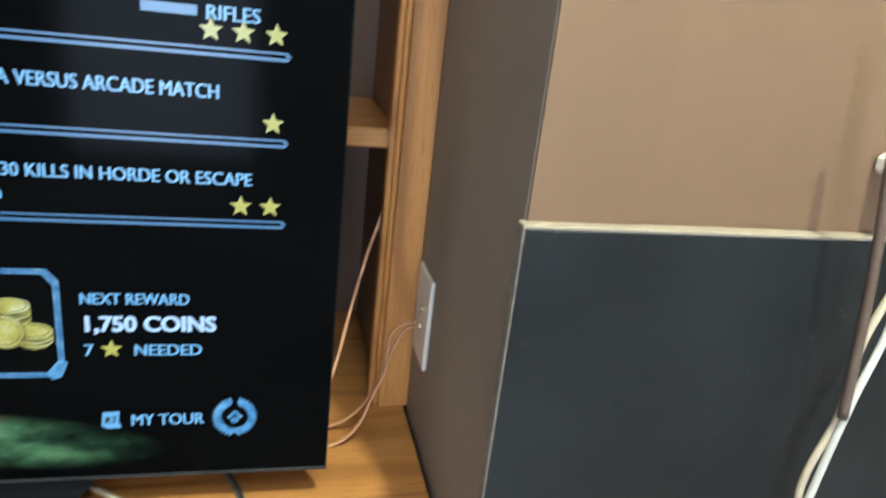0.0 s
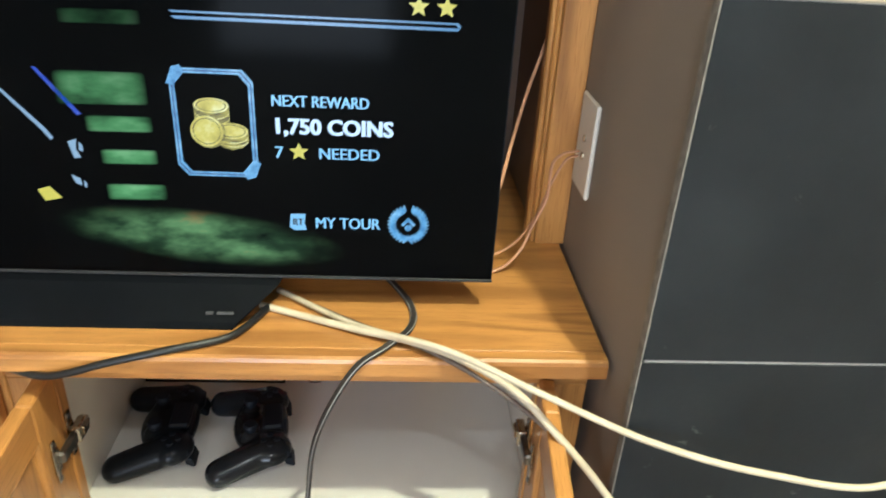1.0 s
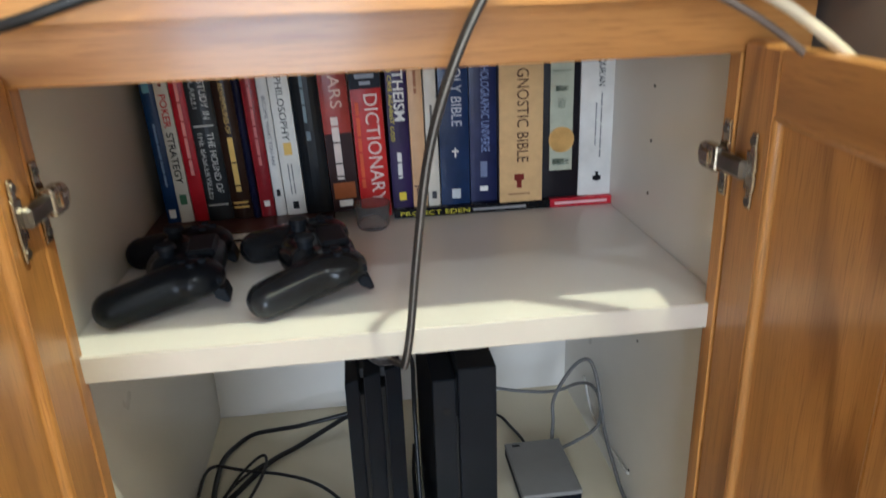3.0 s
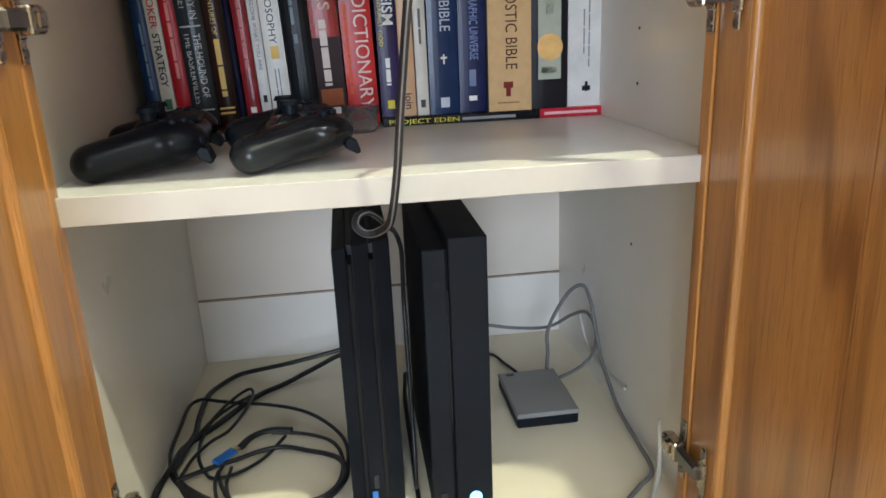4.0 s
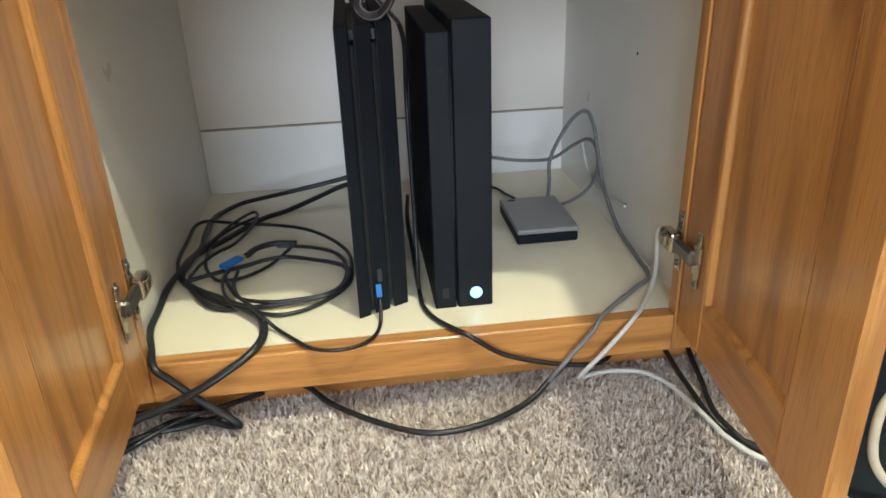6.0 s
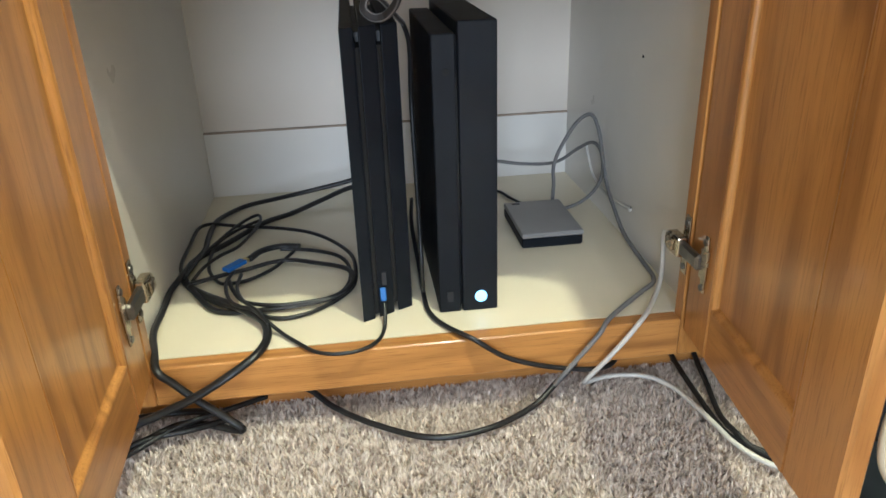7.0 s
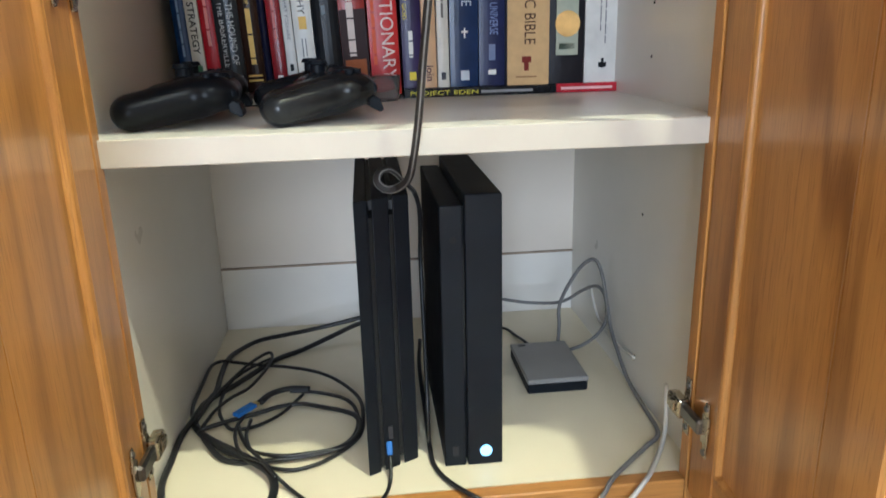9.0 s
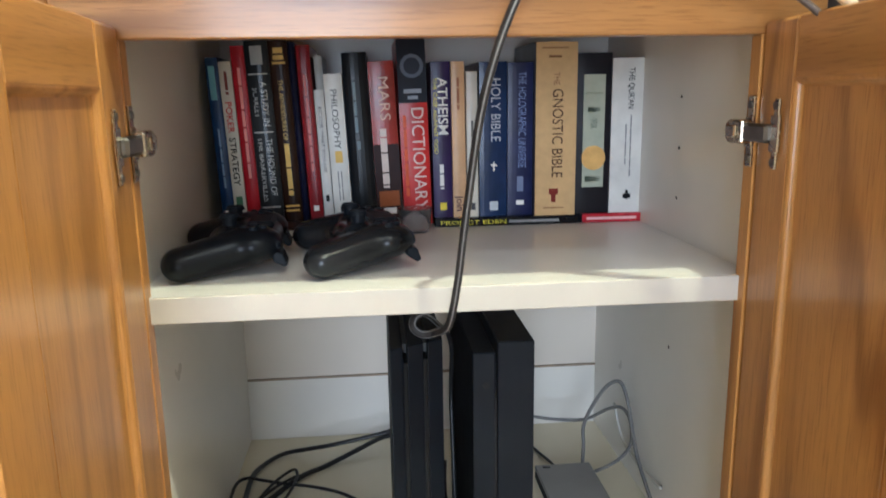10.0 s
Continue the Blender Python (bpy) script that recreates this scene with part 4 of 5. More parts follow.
bk = book(0.2420, LIFT_A - 0.008, 0.0375, 0.240, (196, 36, 32), "thick red dictionary with a navy spine top", 1.5, y=0.323, marks=[(None, 0.0, 0.335, 1.0, 0.5, (17, 20, 32)), (None, 0.262, 0.022, 0.62, 0.5, (150, 155, 165)), (None, 0.298, 0.018, 0.36, 0.5, (150, 155, 165)), ("DICTIONARY", 0.355, 0.56, 0.46, 0.42, (225, 205, 195)), (None, 0.40, 0.44, 0.16, 0.17, (205, 90, 50))])
emblem = disc(bmesh.new(), pose(0.01875, -0.0024, 0.206, 90, 0, 0), 0.0150, 0.0012, 28)
part("spine_emblem", emblem, ink(96, 102, 116), bk, "round grey emblem", True)
emblem = disc(bmesh.new(), pose(0.01875, -0.0029, 0.206, 90, 0, 0), 0.0105, 0.0012, 24)
part("spine_emblem", emblem, ink(40, 44, 56), bk, "", True)
book(0.2830, LIFT_B, 0.0255, 0.205, (52, 36, 84), "purple paperback with white and yellow lettering", 0.6, marks=[("ATHEISM", 0.10, 0.36, 0.52, 0.34, W), ("THE CASE AGAINST GOD", 0.10, 0.48, 0.20, 0.10, Y), (None, 0.65, 0.16, 0.30, 0.45, W), (None, 0.90, 0.05, 0.35, 0.5, Y)])
book(0.3095, LIFT_B, 0.0180, 0.205, (208, 170, 128), "thin peach paperback with dark lettering", 0.6, marks=[(None, 0.10, 0.20, 0.25, 0.5, (160, 110, 80)), ("join", 0.86, 0.10, 0.55, 0.25, (70, 45, 60))])
book(0.3290, LIFT_B, 0.0150, 0.192, (212, 206, 192), "thin cream paperback with grey lettering", 0.4, marks=[(None, 0.33, 0.22, 0.28, 0.5, (110, 105, 100)), (None, 0.90, 0.05, 0.4, 0.5, (70, 70, 75))])
book(0.3455, LIFT_B, 0.0375, 0.204, (36, 56, 96), "blue glossy holy bible paperback", 0.0, rough=0.16, marks=[("HOLY BIBLE", 0.10, 0.40, 0.36, 0.42, (190, 195, 205)), (None, 0.64, 0.06, 0.05, 0.52, W), (None, 0.655, 0.012, 0.22, 0.52, W), (None, 0.90, 0.06, 0.3, 0.52, (200, 205, 210))])
book(0.3850, LIFT_B, 0.0345, 0.203, (40, 46, 88), "navy paperback with pale blue lettering", 0.0, y=0.335, marks=[("THE HOLOGRAPHIC UNIVERSE", 0.06, 0.62, 0.32, 0.42, (130, 145, 190)), (None, 0.74, 0.10, 0.25, 0.5, (120, 130, 160)), (None, 0.90, 0.03, 0.3, 0.5, W)])
book(0.4200, LIFT_B, 0.0570, 0.228, (36, 27, 24), "thick gnostic bible paperback with a tan spine", 0.0, y=0.323, marks=[(None, 0.0, 1.0, 0.98, 0.5, (206, 172, 120)), (None, 0.03, 0.008, 0.62, 0.46, (150, 115, 78)), (None, 0.075, 0.014, 0.30, 0.46, (130, 95, 60)), ("THE", 0.17, 0.07, 0.15, 0.43, (150, 112, 78)), ("GNOSTIC BIBLE", 0.26, 0.51, 0.27, 0.41, (70, 44, 32)), (None, 0.84, 0.035, 0.22, 0.46, (115, 40, 30)), (None, 0.87, 0.05, 0.11, 0.46, (115, 40, 30)), (None, 0.95, 0.008, 0.5, 0.46, (150, 115, 78))])
bk = book(0.4785, LIFT_B, 0.0480, 0.214, (28, 24, 30), "thick black hardback with a pale green label and gold seal", 0.0, y=0.330, marks=[(None, 0.13, 0.70, 0.62, 0.5, (176, 180, 160)), (None, 0.24, 0.008, 0.5, 0.5, (90, 110, 95)), (None, 0.33, 0.03, 0.35, 0.5, (80, 100, 85)), (None, 0.40, 0.06, 0.2, 0.5, (90, 110, 95)), (None, 0.76, 0.035, 0.45, 0.5, (70, 90, 75))])
seal = bmesh.new()
disc(seal, pose(0.024, -0.0022, 0.076, 90, 0, 0), 0.0165, 0.0016, 28)
part("gold_seal", seal, metal("gold_foil", (0.72, 0.46, 0.16, 1), 0.3), bk, "round gold seal", True)
book(0.5275, LIFT_B, 0.0490, 0.207, (222, 220, 214), "thick white paperback with small black lettering", 0.0, y=0.330, marks=[("THE QUR'AN", 0.06, 0.26, 0.17, 0.46, (40, 40, 45)), (None, 0.36, 0.40, 0.04, 0.56, (140, 140, 140)), (None, 0.42, 0.26, 0.04, 0.42, (140, 140, 140)), (None, 0.85, 0.06, 0.07, 0.5, K), (None, 0.875, 0.03, 0.22, 0.5, K)])


# ---- clear cup beside the dictionary ----
clear = Mat("clear_plastic", 0.12, spec=0.5)
clear.colour((0.92, 0.92, 0.92, 1))
clear.b.inputs["Transmission Weight"].default_value = 0.95
clear.b.inputs["IOR"].default_value = 1.3
profile = [(0.0, 0.0), (0.0145, 0.0), (0.0165, 0.004), (0.0185, 0.030), (0.0190, 0.031), (0.0180, 0.031), (0.0155, 0.005), (0.0135, 0.0016), (0.0, 0.0016)]
bm = bmesh.new()
rings = [[bm.verts.new((0.254 + 1.2 * r * math.cos(2 * math.pi * k / 28), 0.296 + 1.2 * r * math.sin(2 * math.pi * k / 28), SHELF_Z + 0.0003 + z)) for k in range(28)] if r else [bm.verts.new((0.254, 0.296, SHELF_Z + 0.0003 + z))] for r, z in profile]
for a, b in zip(rings, rings[1:]):
    for k in range(28):
        quad = [a[k % len(a)], a[(k + 1) % len(a)], b[(k + 1) % len(b)], b[k % len(b)]]
        bm.faces.new(list(dict.fromkeys(quad)))
solid("cup", bm, clear.m, "small clear plastic cup beside the upright books", "cup", smooth=True)


# ---- game controllers ----
def gamepad(m, body_mat, label):
    """A two-grip controller lying face up: local y towards its triggers, grips towards -y."""
    pad = thing("game_controller", m, label, "game controller", "controllers on the shelf")
    bm = bmesh.new()
    S = lambda p, r: ball(bm, Matrix.LocRotScale(p, None, r), 20)
    S((0, 0.010, 0.031), (0.060, 0.031, 0.0165))
    S((0, -0.004, 0.030), (0.052, 0.030, 0.0160))
    S((0, 0.024, 0.031), (0.064, 0.020, 0.0155))
    for sx in (-1, 1):
        S((sx * 0.050, 0.017, 0.032), (0.030, 0.030, 0.0185))
        for k in range(9):
            f = k / 8
            S((sx * (0.054 + 0.018 * f), 0.008 - 0.059 * f, 0.030 - 0.011 * f), (0.0235 - 0.0020 * f, 0.023 - 0.004 * f, 0.0205 - 0.003 * f))
        S((sx * 0.027, -0.008, 0.034), (0.017, 0.017, 0.0165))
    tmp_me = bpy.data.meshes.new("controller_body")
    bm.to_mesh(tmp_me)
    bm.free()
    tmp = new("controller_body", tmp_me)
    r = tmp.modifiers.new("remesh", "REMESH")
    r.mode, r.voxel_size, r.use_smooth_shade = "VOXEL", 0.0024, True
    sm = tmp.modifiers.new("smooth", "SMOOTH")
    sm.factor, sm.iterations = 0.5, 7
    me = bpy.data.meshes.new_from_object(tmp.evaluated_get(bpy.context.evaluated_depsgraph_get()))
    out = bmesh.new()
    out.from_mesh(me)
    bpy.data.objects.remove(tmp), bpy.data.meshes.remove(me), bpy.data.meshes.remove(tmp_me)
    low = min(v.co.z for v in out.verts)
    for v in out.verts:
        v.co.z -= low
    part("shell", out, body_mat, pad, "", True, True)
    part("touchpad", boxes((-0.026, 0.026, 0.008, 0.036, 0.040, 0.0485 - low * 0), bevel=0.003), black_plastic, pad, "", True)
    for sx in (-1, 1):
        st = bmesh.new()
        disc(st, pose(sx * 0.027, -0.008, 0.048), 0.0075, 0.012, 16)
        disc(st, pose(sx * 0.027, -0.008, 0.0565), 0.0105, 0.004, 20, 0.0085)
        part("thumbstick", st, black_plastic, pad, "", True)
        part("shoulder_button", boxes((sx * 0.036, sx * 0.068, 0.034, 0.044, 0.026, 0.036), bevel=0.003), black_plastic, pad, "", True)
        part("trigger", prism([(0.034, 0.026), (0.046, 0.022), (0.050, 0.010), (0.046, 0.008), (0.036, 0.014)], 0, sx * 0.038, sx * 0.066, 0.0015), black_plastic, pad, "", True)
        for dx, dy in ((0, 0.009), (0, -0.009), (0.009, 0), (-0.009, 0)):
            b = bmesh.new()
            if sx > 0:
                disc(b, pose(sx * 0.052 + dx, 0.018 + dy, 0.0475), 0.0042, 0.004, 14)
            else:
                box(b, sx * 0.052 + dx - 0.0036, sx * 0.052 + dx + 0.0036, 0.018 + dy - 0.0036, 0.018 + dy + 0.0036, 0.0455, 0.0495, 0.001)
            part("button", b, black_plastic, pad, "", True)
    return pad


satin_black = paint("satin_black_shell", (0.005, 0.006, 0.008, 1), 0.15, 0.30, 20, 900, 0.05, 0.16)
smoke_black = paint("smoky_grey_shell", (0.013, 0.014, 0.016, 1), 0.7, 0.20, 14, 600, 0.03, 0.25)
gamepad(pose(0.060, 0.145, SHELF_Z, 0, 0, -90 + 4), satin_black, "satin black game controller lying on the white shelf")
gamepad(pose(0.188, 0.142, SHELF_Z, 0, 0, -90 + 10), smoke_black, "smoky grey glossy game controller lying on the shelf")


# ---- cables ----
def cable(points, radius, mat, label, **kw):
    return solid("cable", sweep(points, radius, **kw), mat, label, "cable")


cable([(0.240, 0.083, 0.7655), (0.335, 0.007, 0.768), (0.435, -0.055, 0.779), (0.532, -0.106, 0.762), (0.635, -0.138, 0.732), (0.744, -0.162, 0.715), (0.859, -0.178, 0.717), (0.93, -0.17, 0.80), (0.905, -0.165, 0.915), (0.920, -0.165, 1.0), (0.922, -0.162, 1.07), (0.95, -0.16, 1.16)], 0.0036, cream_cable, "cream coaxial cable running off the worktop")
cable([(0.225, 0.048, 0.7655), (0.328, 0.003, 0.767), (0.421, -0.041, 0.772), (0.498, -0.074, 0.750), (0.549, -0.106, 0.712), (0.601, -0.126, 0.655), (0.650, -0.140, 0.582), (0.675, -0.165, 0.44), (0.670, -0.185, 0.25), (0.655, -0.195, 0.14), (0.636, -0.200, 0.10), (0.640, -0.205, 0.05), (0.675, -0.215, 0.018), (0.75, -0.22, 0.016)], 0.0042, cream_cable, "cream coaxial cable hanging from the worktop to the floor")
cable([(0.252, 0.075, 0.7635), (0.307, 0.036, 0.7640), (0.360, 0.000, 0.7645), (0.413, -0.034, 0.7655), (0.467, -0.062, 0.751), (0.532, -0.085, 0.712), (0.600, -0.100, 0.645), (0.652, -0.135, 0.565), (0.70, -0.16, 0.42), (0.71, -0.18, 0.20), (0.73, -0.2, 0.02)], 0.0028, brown_cable, "brown cable hanging beside the cream ones")
cord = cable([(0.365, 0.130, 0.7645), (0.397, 0.060, 0.7645), (0.398, 0.010, 0.765), (0.372, -0.030, 0.766), (0.340, -0.056, 0.756), (0.311, -0.062, 0.705), (0.292, -0.050, 0.640), (0.281, -0.028, 0.550), (0.275, -0.008, 0.483), (0.2695, 0.009, 0.441), (0.2668, 0.0453, 0.4199), (0.2603, 0.0752, 0.4069), (0.2531, 0.0835, 0.4025), (0.2447, 0.0866, 0.4029), (0.2380, 0.0897, 0.4095), (0.2400, 0.0939, 0.4176), (0.2479, 0.0981, 0.4207), (0.2557, 0.1033, 0.4165), (0.2656, 0.1127, 0.4045), (0.2765, 0.1231, 0.3915)], 0.0034, ribbed_cable, "dark grey ribbed twin lead hanging over the shelf edge", sides=16, flat=1.25, lobes=1)
cord.data.materials.append(paint("pale_lead_stripe", (0.21, 0.20, 0.19, 1), 0.12, 0.5, 60, 300, 0.05, 0.2))
for k, p in enumerate(cord.data.polygons):
    p.material_index = 1 if k % 16 in (1, 6, 9, 14) else 0
cable([(0.235, 0.045, 0.766), (0.215, 0.000, 0.7655), (0.195, -0.022, 0.7655), (0.148, -0.042, 0.7655), (0.089, -0.0525, 0.756), (0.023, -0.0535, 0.738), (-0.042, -0.030, 0.7345), (-0.107, -0.028, 0.731), (-0.2, -0.028, 0.725)], 0.0042, black_cable, "black lead draped along the worktop edge")
cable([(0.585, 0.30, 1.100), (0.568, 0.285, 1.030), (0.545, 0.250, 0.975), (0.524, 0.205, 0.921), (0.500, 0.140, 0.869), (0.47, 0.115, 0.80)], 0.0013, copper_wire, "thin copper speaker wire running down behind the television", flat=1.8)
cable([(0.606, 0.183, 0.918), (0.585, 0.174, 0.917), (0.570, 0.164, 0.905), (0.567, 0.157, 0.864), (0.552, 0.154, 0.825), (0.537, 0.148, 0.790), (0.507, 0.144, 0.7645), (0.44, 0.13, 0.763)], 0.0013, copper_wire, "thin copper speaker wire from the wall plate", flat=1.8)
cable([(0.606, 0.183, 0.912), (0.590, 0.180, 0.906), (0.573, 0.172, 0.875), (0.556, 0.166, 0.83), (0.53, 0.175, 0.785), (0.49, 0.18, 0.7635), (0.42, 0.16, 0.763)], 0.0013, copper_wire, "thin copper speaker wire from the wall plate", flat=1.8)
# right-hand leads over the slate
cable([(0.868, -0.168, 1.32), (0.876, -0.170, 1.265), (0.886, -0.170, 1.211), (0.897, -0.170, 1.154), (0.909, -0.170, 1.078), (0.917, -0.172, 1.0)], 0.0045, brown_cable, "brown lead hanging in front of the slate tiles")
cable([(0.96, -0.15, 1.20), (0.945, -0.162, 1.09), (0.924, -0.170, 1.019), (0.912, -0.172, 0.93), (0.895, -0.18, 0.82), (0.88, -0.19, 0.6), (0.86, -0.2, 0.3), (0.85, -0.21, 0.018)], 0.0036, white_cable, "white lead hanging in front of the slate tiles")
plug = thing("plug", (0.92, -0.125, 1.205), "cream plug on the chimney wall", "plug")
part("body", boxes((0.924, 0.956, -0.146, -0.1105, 1.209, 1.226), bevel=0.004), white_plastic, plug)

# black leads coiled on the cabinet bottom, out over the rail and onto the carpet
Z = FLOOR_Z + 0.0032
cable([(0.24, 0.43, Z + 0.045), (0.202, 0.423, Z + 0.035), (0.125, 0.422, Z + 0.021), (0.085, 0.432, Z + 0.011), (0.045, 0.438, Z + 0.002), (0.021, 0.412, Z + 0.001), (0.008, 0.375, Z + 0.003), (0.007, 0.316, Z + 0.004), (0.010, 0.271, Z + 0.005), (0.005, 0.236, Z + 0.007), (-0.003, 0.191, Z + 0.008), (-0.011, 0.156, Z + 0.004), (-0.012, 0.112, Z), (-0.010, 0.066, Z + 0.002), (0.001, 0.022, Z + 0.004), (0.009, -0.006, 0.091), (0.023, -0.008, 0.076), (0.042, -0.010, 0.056), (0.066, -0.012, 0.034), (0.082, -0.014, 0.018), (0.070, -0.004, 0.011), (0.045, 0.008, 0.011), (0.012, 0.014, 0.011), (-0.026, -0.014, 0.011), (-0.06, -0.04, 0.011)], 0.0033, black_cable, "thick black lead running out over the cabinet rail", flat=1.2)
cable([(0.24, 0.455, Z + 0.018), (0.200, 0.450, Z + 0.014), (0.161, 0.427, Z + 0.007), (0.115, 0.396, Z), (0.077, 0.363, Z + 0.001), (0.034, 0.293, Z + 0.002), (0.005, 0.247, Z + 0.004), (-0.003, 0.218, Z + 0.003), (-0.003, 0.193, Z + 0.003), (0.010, 0.167, Z + 0.002), (0.031, 0.142, Z + 0.003), (0.056, 0.117, Z + 0.005), (0.080, 0.092, Z + 0.006), (0.100, 0.069, Z + 0.007), (0.110, 0.050, Z + 0.006), (0.112, 0.027, Z + 0.003), (0.103, 0.004, Z), (0.080, -0.010, 0.083), (0.043, -0.016, 0.064), (0.002, -0.016, 0.046), (-0.02, -0.014, 0.036), (-0.05, -0.02, 0.012)], 0.0036, black_cable, "flat black lead crossing over the cabinet rail", flat=1.3)
cable([(-0.002, 0.182, Z + 0.006), (-0.012, 0.228, Z + 0.006), (-0.0125, 0.290, Z + 0.006), (-0.0115, 0.345, Z + 0.006), (0.002, 0.361, Z + 0.006), (0.026, 0.350, Z + 0.007), (0.058, 0.337, Z + 0.007), (0.094, 0.326, Z + 0.007), (0.135, 0.304, Z + 0.008), (0.165, 0.279, Z + 0.007), (0.191, 0.243, Z + 0.005), (0.204, 0.210, Z + 0.003), (0.206, 0.169, Z + 0.001), (0.203, 0.140, Z), (0.190, 0.115, Z), (0.169, 0.093, Z), (0.149, 0.080, Z), (0.126, 0.075, Z), (0.101, 0.083, Z + 0.001), (0.079, 0.099, Z + 0.001), (0.049, 0.118, Z + 0.002), (0.020, 0.152, Z + 0.003), (0.002, 0.181, Z + 0.004)], 0.0024, black_cable, "black lead coiled on the cabinet bottom")
cable([(0.110, 0.247, Z + 0.008), (0.133, 0.246, Z + 0.006), (0.158, 0.238, Z + 0.005), (0.183, 0.220, Z + 0.005), (0.196, 0.196, Z + 0.004), (0.200, 0.161, Z + 0.004), (0.194, 0.125, Z + 0.005), (0.177, 0.105, Z + 0.005), (0.152, 0.097, Z + 0.006), (0.121, 0.095, Z + 0.006), (0.093, 0.101, Z + 0.007), (0.076, 0.114, Z + 0.007), (0.062, 0.144, Z + 0.008), (0.054, 0.172, Z + 0.008)], 0.0024, black_cable, "black lead coiled on the cabinet bottom")
cable([(0.010, 0.168, Z + 0.006), (0.029, 0.178, Z + 0.006), (0.049, 0.190, Z + 0.005), (0.074, 0.200, Z + 0.005), (0.100, 0.211, Z + 0.006), (0.127, 0.214, Z + 0.006), (0.159, 0.199, Z + 0.006), (0.183, 0.186, Z + 0.006), (0.199, 0.166, Z + 0.008), (0.203, 0.137, Z + 0.008), (0.191, 0.112, Z + 0.006), (0.165, 0.100, Z + 0.004), (0.128, 0.095, Z + 0.003), (0.083, 0.096, Z + 0.001), (0.061, 0.100, Z), (0.043, 0.110, Z + 0.001), (0.025, 0.137, Z + 0.003), (0.009, 0.168, Z + 0.004)], 0.0026, black_cable, "flat black lead wound round the coil", flat=1.4)
cable([(0.001, 0.180, Z + 0.008), (0.011, 0.240, Z + 0.009), (0.027, 0.289, Z + 0.010), (0.042, 0.332, Z + 0.010), (0.060, 0.362, Z + 0.011), (0.071, 0.366, Z + 0.012), (0.075, 0.347, Z + 0.011), (0.070, 0.310, Z + 0.011), (0.055, 0.262, Z + 0.010), (0.035, 0.239, Z + 0.009), (0.020, 0.207, Z + 0.009), (0.012, 0.172, Z + 0.008)], 0.0022, black_cable, "thin black lead bent back in a narrow loop")
cable([(0.072, 0.350, Z + 0.010), (0.047, 0.327, Z + 0.008), (0.026, 0.293, Z + 0.006), (0.020, 0.254, Z + 0.003), (0.023, 0.217, Z + 0.001), (0.036, 0.185, Z + 0.001), (0.050, 0.167, Z + 0.003), (0.077, 0.173, Z + 0.003), (0.105, 0.198, Z + 0.004), (0.128, 0.236, Z + 0.008)], 0.0022, black_cable, "thin black lead tangled on the cabinet bottom")
cable([(0.060, 0.180, Z + 0.012), (0.055, 0.153, Z + 0.012), (0.060, 0.122, Z + 0.011), (0.072, 0.096, Z + 0.011), (0.093, 0.079, Z + 0.012), (0.107, 0.058, Z + 0.012), (0.125, 0.042, Z + 0.002), (0.143, 0.020, Z + 0.001), (0.163, -0.002, Z + 0.001), (0.185, -0.010, Z + 0.001), (0.209, -0.0065, Z + 0.001), (0.226, 0.010, Z), (0.234, 0.034, Z), (0.236, 0.050, 0.104), (0.236, 0.060, 0.112)], 0.0021, black_cable, "thin black usb lead plugged into a console")
cable([(0.070, 0.172, Z + 0.012), (0.069, 0.139, Z + 0.011), (0.079, 0.105, Z + 0.012), (0.092, 0.082, Z + 0.014), (0.104, 0.064, Z + 0.014), (0.113, 0.048, Z + 0.009)], 0.0021, black_cable, "thin black lead beside the coil")
cable([(0.075, 0.214, Z + 0.012), (0.087, 0.236, Z + 0.012), (0.110, 0.247, Z + 0.012), (0.136, 0.244, Z + 0.011)], 0.0036, black_cable, "moulded black plug lying across the coil", flat=1.4)
for name, pts in (("usb_plug", ((0.2358, 0.0655, 0.125), (0.2358, 0.0570, 0.113))), ("usb_plug", ((0.050, 0.182, Z + 0.014), (0.069, 0.206, Z + 0.014)))):
    a, b = Vector(pts[0]), Vector(pts[1])
    wide = 0.0032 if a.x > 0.1 else 0.0058
    bm = boxes((-wide, wide, -0.0026, 0.0026, 0, (b - a).length), bevel=0.0008)
    bm.transform(Matrix.Translation(a) @ (b - a).to_track_quat("Z", "Y").to_matrix().to_4x4())
    plug = thing("usb_plug", a, "bright blue usb plug on a black lead", "plug")
    part("shell", bm, blue_plastic, plug)
    if wide > 0.004:
        tip = boxes((-0.0045, 0.0045, -0.0018, 0.0018, 0, 0.006), bevel=0.0004)
        tip.transform(Matrix.Translation(b) @ (b - a).to_track_quat("Z", "Y").to_matrix().to_4x4())
        part("contact", tip, metal("brass_contact", (0.72, 0.55, 0.25, 1), 0.3), plug, "brass contact end")
cable([(0.290, 0.32, 0.13), (0.284, 0.26, 0.115), (0.2835, 0.16, 0.102), (0.2825, 0.100, Z + 0.002), (0.284, 0.062, Z), (0.296, 0.030, Z), (0.322, -0.0045, 0.0935), (0.362, -0.007, 0.066), (0.423, -0.007, 0.047), (0.470, 0.0, 0.040), (0.50, 0.040, 0.035)], 0.0027, black_cable, "black lead running out between the consoles")
cable([(0.10, 0.048, 0.030), (0.145, 0.040, 0.022), (0.172, 0.018, 0.0115), (0.215, -0.020, 0.0115), (0.271, -0.051, 0.0115), (0.329, -0.047, 0.0115), (0.383, -0.019, 0.0115), (0.414, 0.000, 0.026), (0.438, 0.010, 0.044), (0.46, 0.045, 0.05)], 0.0033, black_cable, "black lead looping over the carpet below the rail")
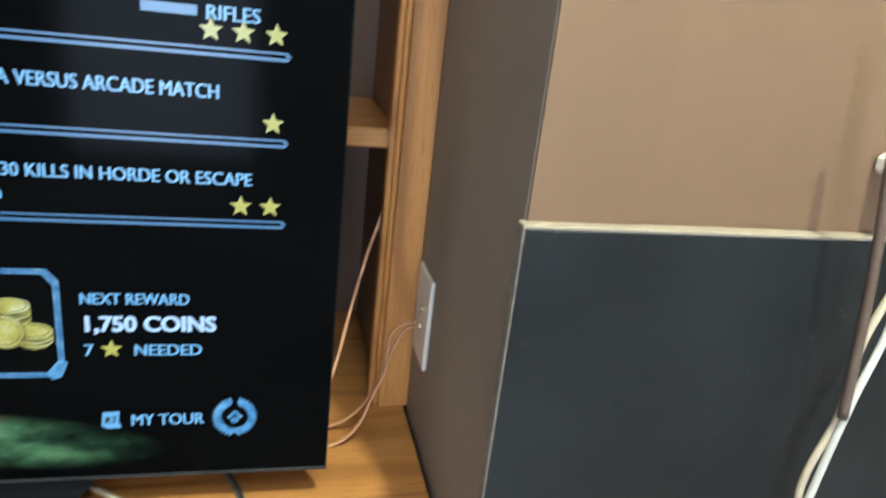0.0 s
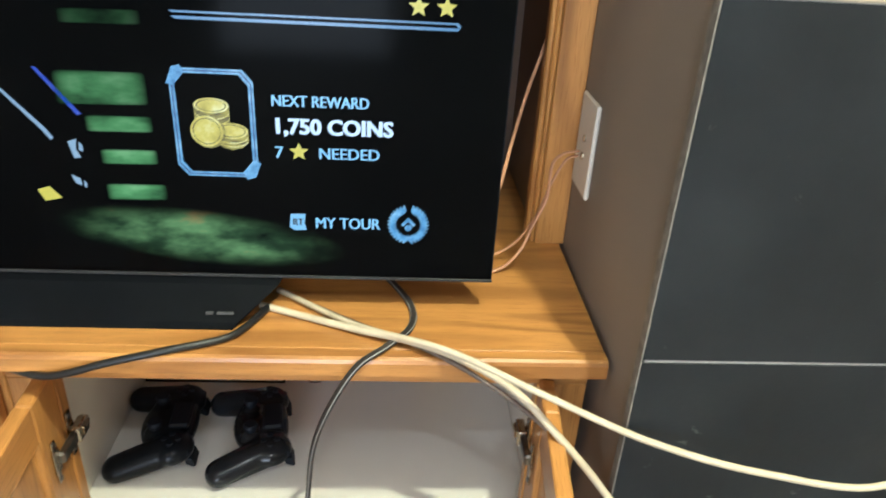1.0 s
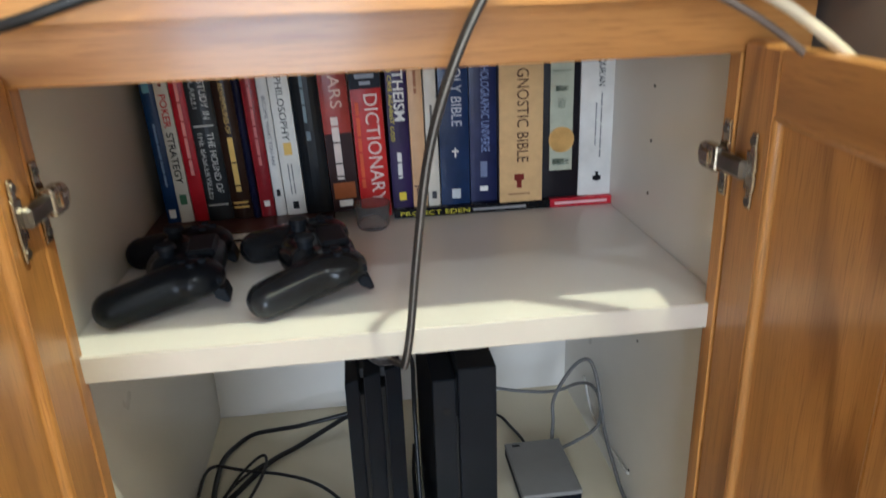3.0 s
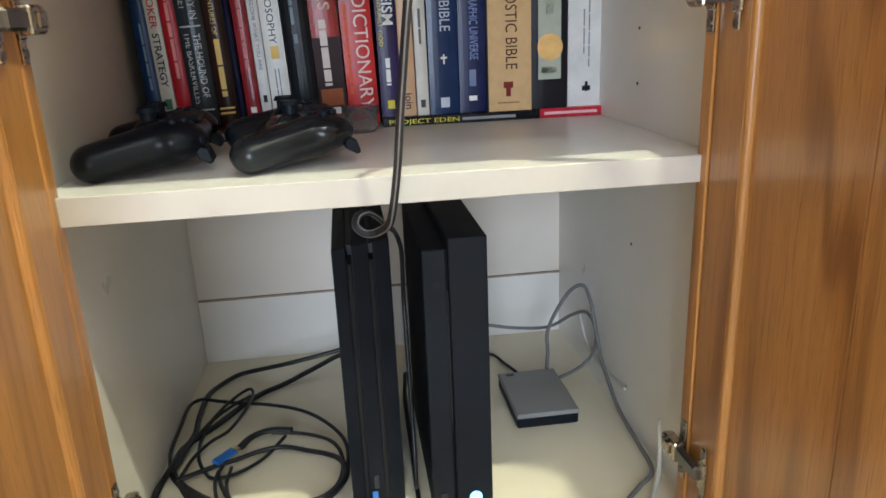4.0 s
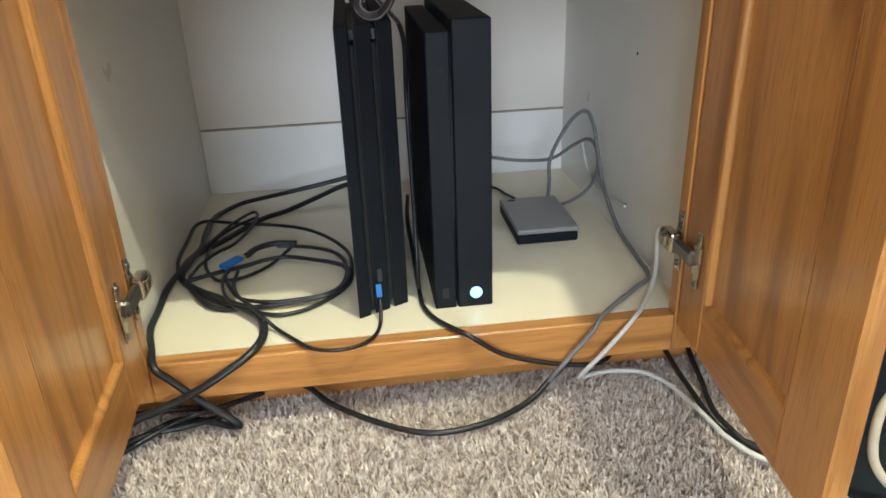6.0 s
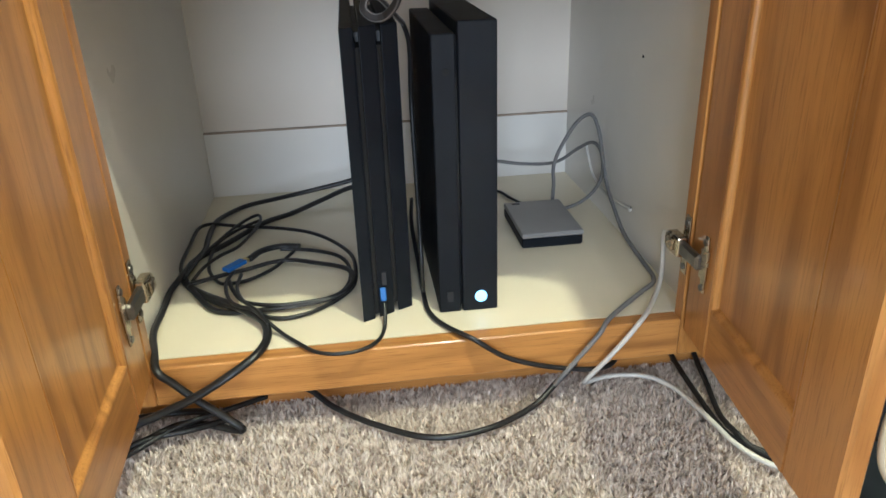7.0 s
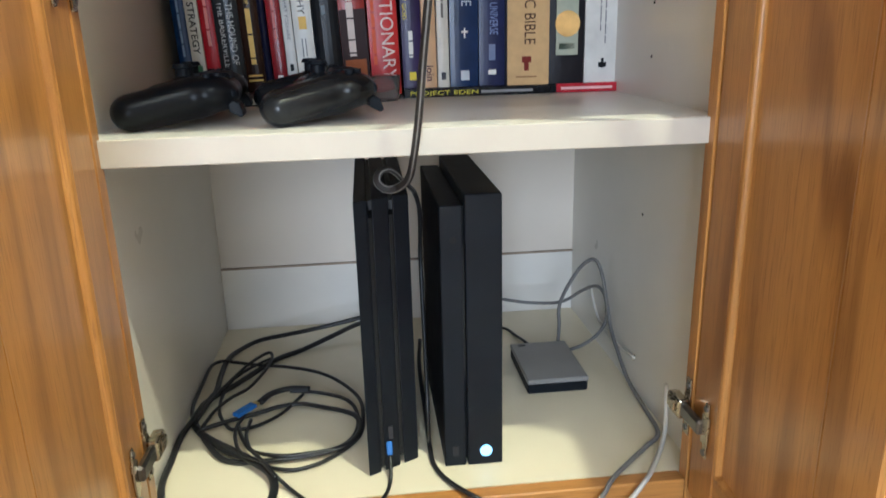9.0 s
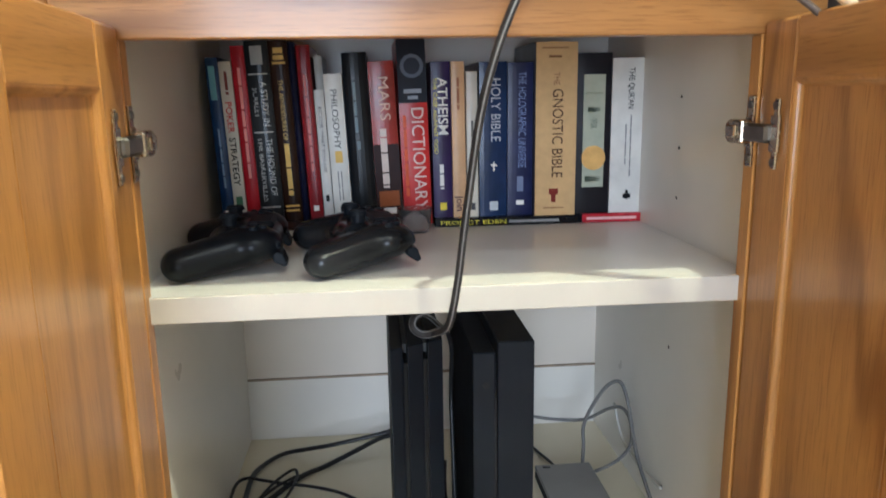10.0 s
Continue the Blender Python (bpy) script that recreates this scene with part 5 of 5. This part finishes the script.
cable([(-0.05, 0.02, 0.018), (0.0, 0.035, 0.012), (0.045, 0.030, 0.0115), (0.060, 0.015, 0.0115), (0.030, -0.004, 0.017), (-0.01, -0.012, 0.017), (-0.05, -0.03, 0.012)], 0.0034, black_cable, "black lead heaped on the carpet by the door", flat=1.3)
cable([(0.10, 0.045, 0.014), (0.060, 0.022, 0.018), (0.020, 0.000, 0.021), (-0.015, -0.022, 0.016), (-0.05, -0.05, 0.012)], 0.0030, black_cable, "black lead lying on the carpet by the door")
# grey and white network leads on the other side
cable([(0.34, 0.47, 0.15), (0.431, 0.430, 0.142), (0.474, 0.420, 0.137), (0.520, 0.405, 0.141), (0.546, 0.375, 0.170), (0.556, 0.340, 0.188), (0.5605, 0.315, 0.180), (0.5600, 0.305, 0.150), (0.553, 0.320, 0.120), (0.535, 0.330, 0.100), (0.506, 0.318, 0.0975)], 0.0025, grey_cable, "grey network lead looping up the cabinet side")
cable([(0.496, 0.331, 0.100), (0.503, 0.350, 0.125), (0.505, 0.360, 0.150), (0.515, 0.360, 0.178), (0.535, 0.355, 0.214), (0.552, 0.345, 0.228), (0.559, 0.330, 0.212), (0.5610, 0.310, 0.176), (0.5600, 0.285, 0.145), (0.5590, 0.250, 0.124), (0.5590, 0.205, 0.102), (0.5580, 0.140, 0.0945), (0.553, 0.088, 0.0935), (0.528, 0.062, 0.0935), (0.496, 0.032, 0.0945), (0.468, 0.004, 0.095), (0.455, -0.008, 0.086), (0.431, -0.010, 0.058), (0.415, -0.008, 0.036), (0.41, 0.0, 0.020)], 0.0027, grey_cable, "grey network lead running out over the cabinet rail")
cable([(0.5625, 0.392, 0.172), (0.5625, 0.352, 0.135), (0.5625, 0.290, 0.127), (0.5630, 0.240, 0.131), (0.5625, 0.199, 0.1375)], 0.0021, white_cable, "white lead clipped to the cabinet side")
cable([(0.5720, 0.104, 0.150), (0.5640, 0.099, 0.146), (0.5620, 0.092, 0.130), (0.5600, 0.085, 0.110), (0.553, 0.072, 0.098), (0.536, 0.045, 0.0935), (0.514, 0.012, 0.0945), (0.500, -0.004, 0.0935), (0.485, -0.010, 0.080), (0.464, -0.012, 0.057), (0.445, -0.006, 0.030), (0.452, 0.014, 0.012), (0.475, 0.022, 0.0105), (0.498, 0.022, 0.0105), (0.525, 0.013, 0.0105), (0.543, -0.012, 0.0105), (0.552, -0.047, 0.0105), (0.559, -0.084, 0.0105), (0.563, -0.107, 0.0105), (0.580, -0.140, 0.0105), (0.62, -0.17, 0.0125)], 0.0027, white_cable, "white network lead crossing the rail and carpet")
cable([(0.560, 0.060, 0.03), (0.565, 0.040, 0.012), (0.562, -0.027, 0.0105), (0.562, -0.089, 0.0105), (0.578, -0.117, 0.0105), (0.61, -0.14, 0.0105)], 0.0030, black_cable, "black lead lying on the carpet beside the door")
cable([(0.592, 0.055, 0.02), (0.589, 0.030, 0.0115), (0.582, -0.007, 0.0105), (0.570, -0.062, 0.0105), (0.568, -0.097, 0.0155), (0.580, -0.124, 0.0105), (0.61, -0.16, 0.0105)], 0.0030, black_cable, "black lead lying on the carpet beside the door")
cable([(0.36, 0.45, 0.10), (0.40, 0.445, Z), (0.434, 0.425, Z), (0.446, 0.394, Z), (0.455, 0.352, 0.098), (0.4565, 0.3268, 0.100)], 0.0022, black_cable, "black usb lead joined to the external drive")
cable([(0.2765, 0.1231, 0.3915), (0.2805, 0.129, 0.380), (0.2835, 0.140, 0.36), (0.2840, 0.160, 0.30), (0.2830, 0.130, 0.22), (0.2815, 0.096, 0.16), (0.2812, 0.090, 0.115), (0.2825, 0.110, 0.0945), (0.284, 0.16, 0.0935)], 0.0025, black_cable, "black lead passing over and between the consoles")
# ---- carpet pile ----
rng = np.random.default_rng(7)
N = 120000
px, py = rng.uniform(-0.16, 0.63, N), rng.uniform(-0.37, 0.052, N)
clump = np.round(px / 0.0045) * 12.9898 + np.round(py / 0.0045) * 78.233
lean_a = np.modf(np.abs(np.sin(clump)) * 43758.5453)[0] * 2 * np.pi + rng.normal(0, 0.5, N)
tall = rng.uniform(0.006, 0.0105, N)
off = tall * rng.uniform(0.15, 0.75, N)
wide = rng.uniform(0.0007, 0.0013, N)
ang = rng.uniform(0, np.pi, N)
base = np.stack([px, py, np.full(N, -0.004)], 1)
side = np.stack([np.cos(ang) * wide, np.sin(ang) * wide, np.zeros(N)], 1)
tip = base + np.stack([np.cos(lean_a) * off, np.sin(lean_a) * off, tall], 1)
knee = (base + tip) / 2 + np.array([0, 0, 0.001])
verts = np.stack([base - side, base + side, knee + side * 0.9, tip, knee - side * 0.9], 1).reshape(-1, 3)
idx = np.arange(N)[:, None] * 5
faces = np.concatenate([idx + np.array([0, 1, 2]), idx + np.array([0, 2, 4]), idx + np.array([4, 2, 3])])
me = bpy.data.meshes.new("carpet_pile")
me.from_pydata(verts.tolist(), [], faces.tolist())
me.materials.append(carpet_pile)
tagged(new("carpet_pile", me), "short shaggy beige and brown speckled carpet pile", "carpet", "", "stuff")
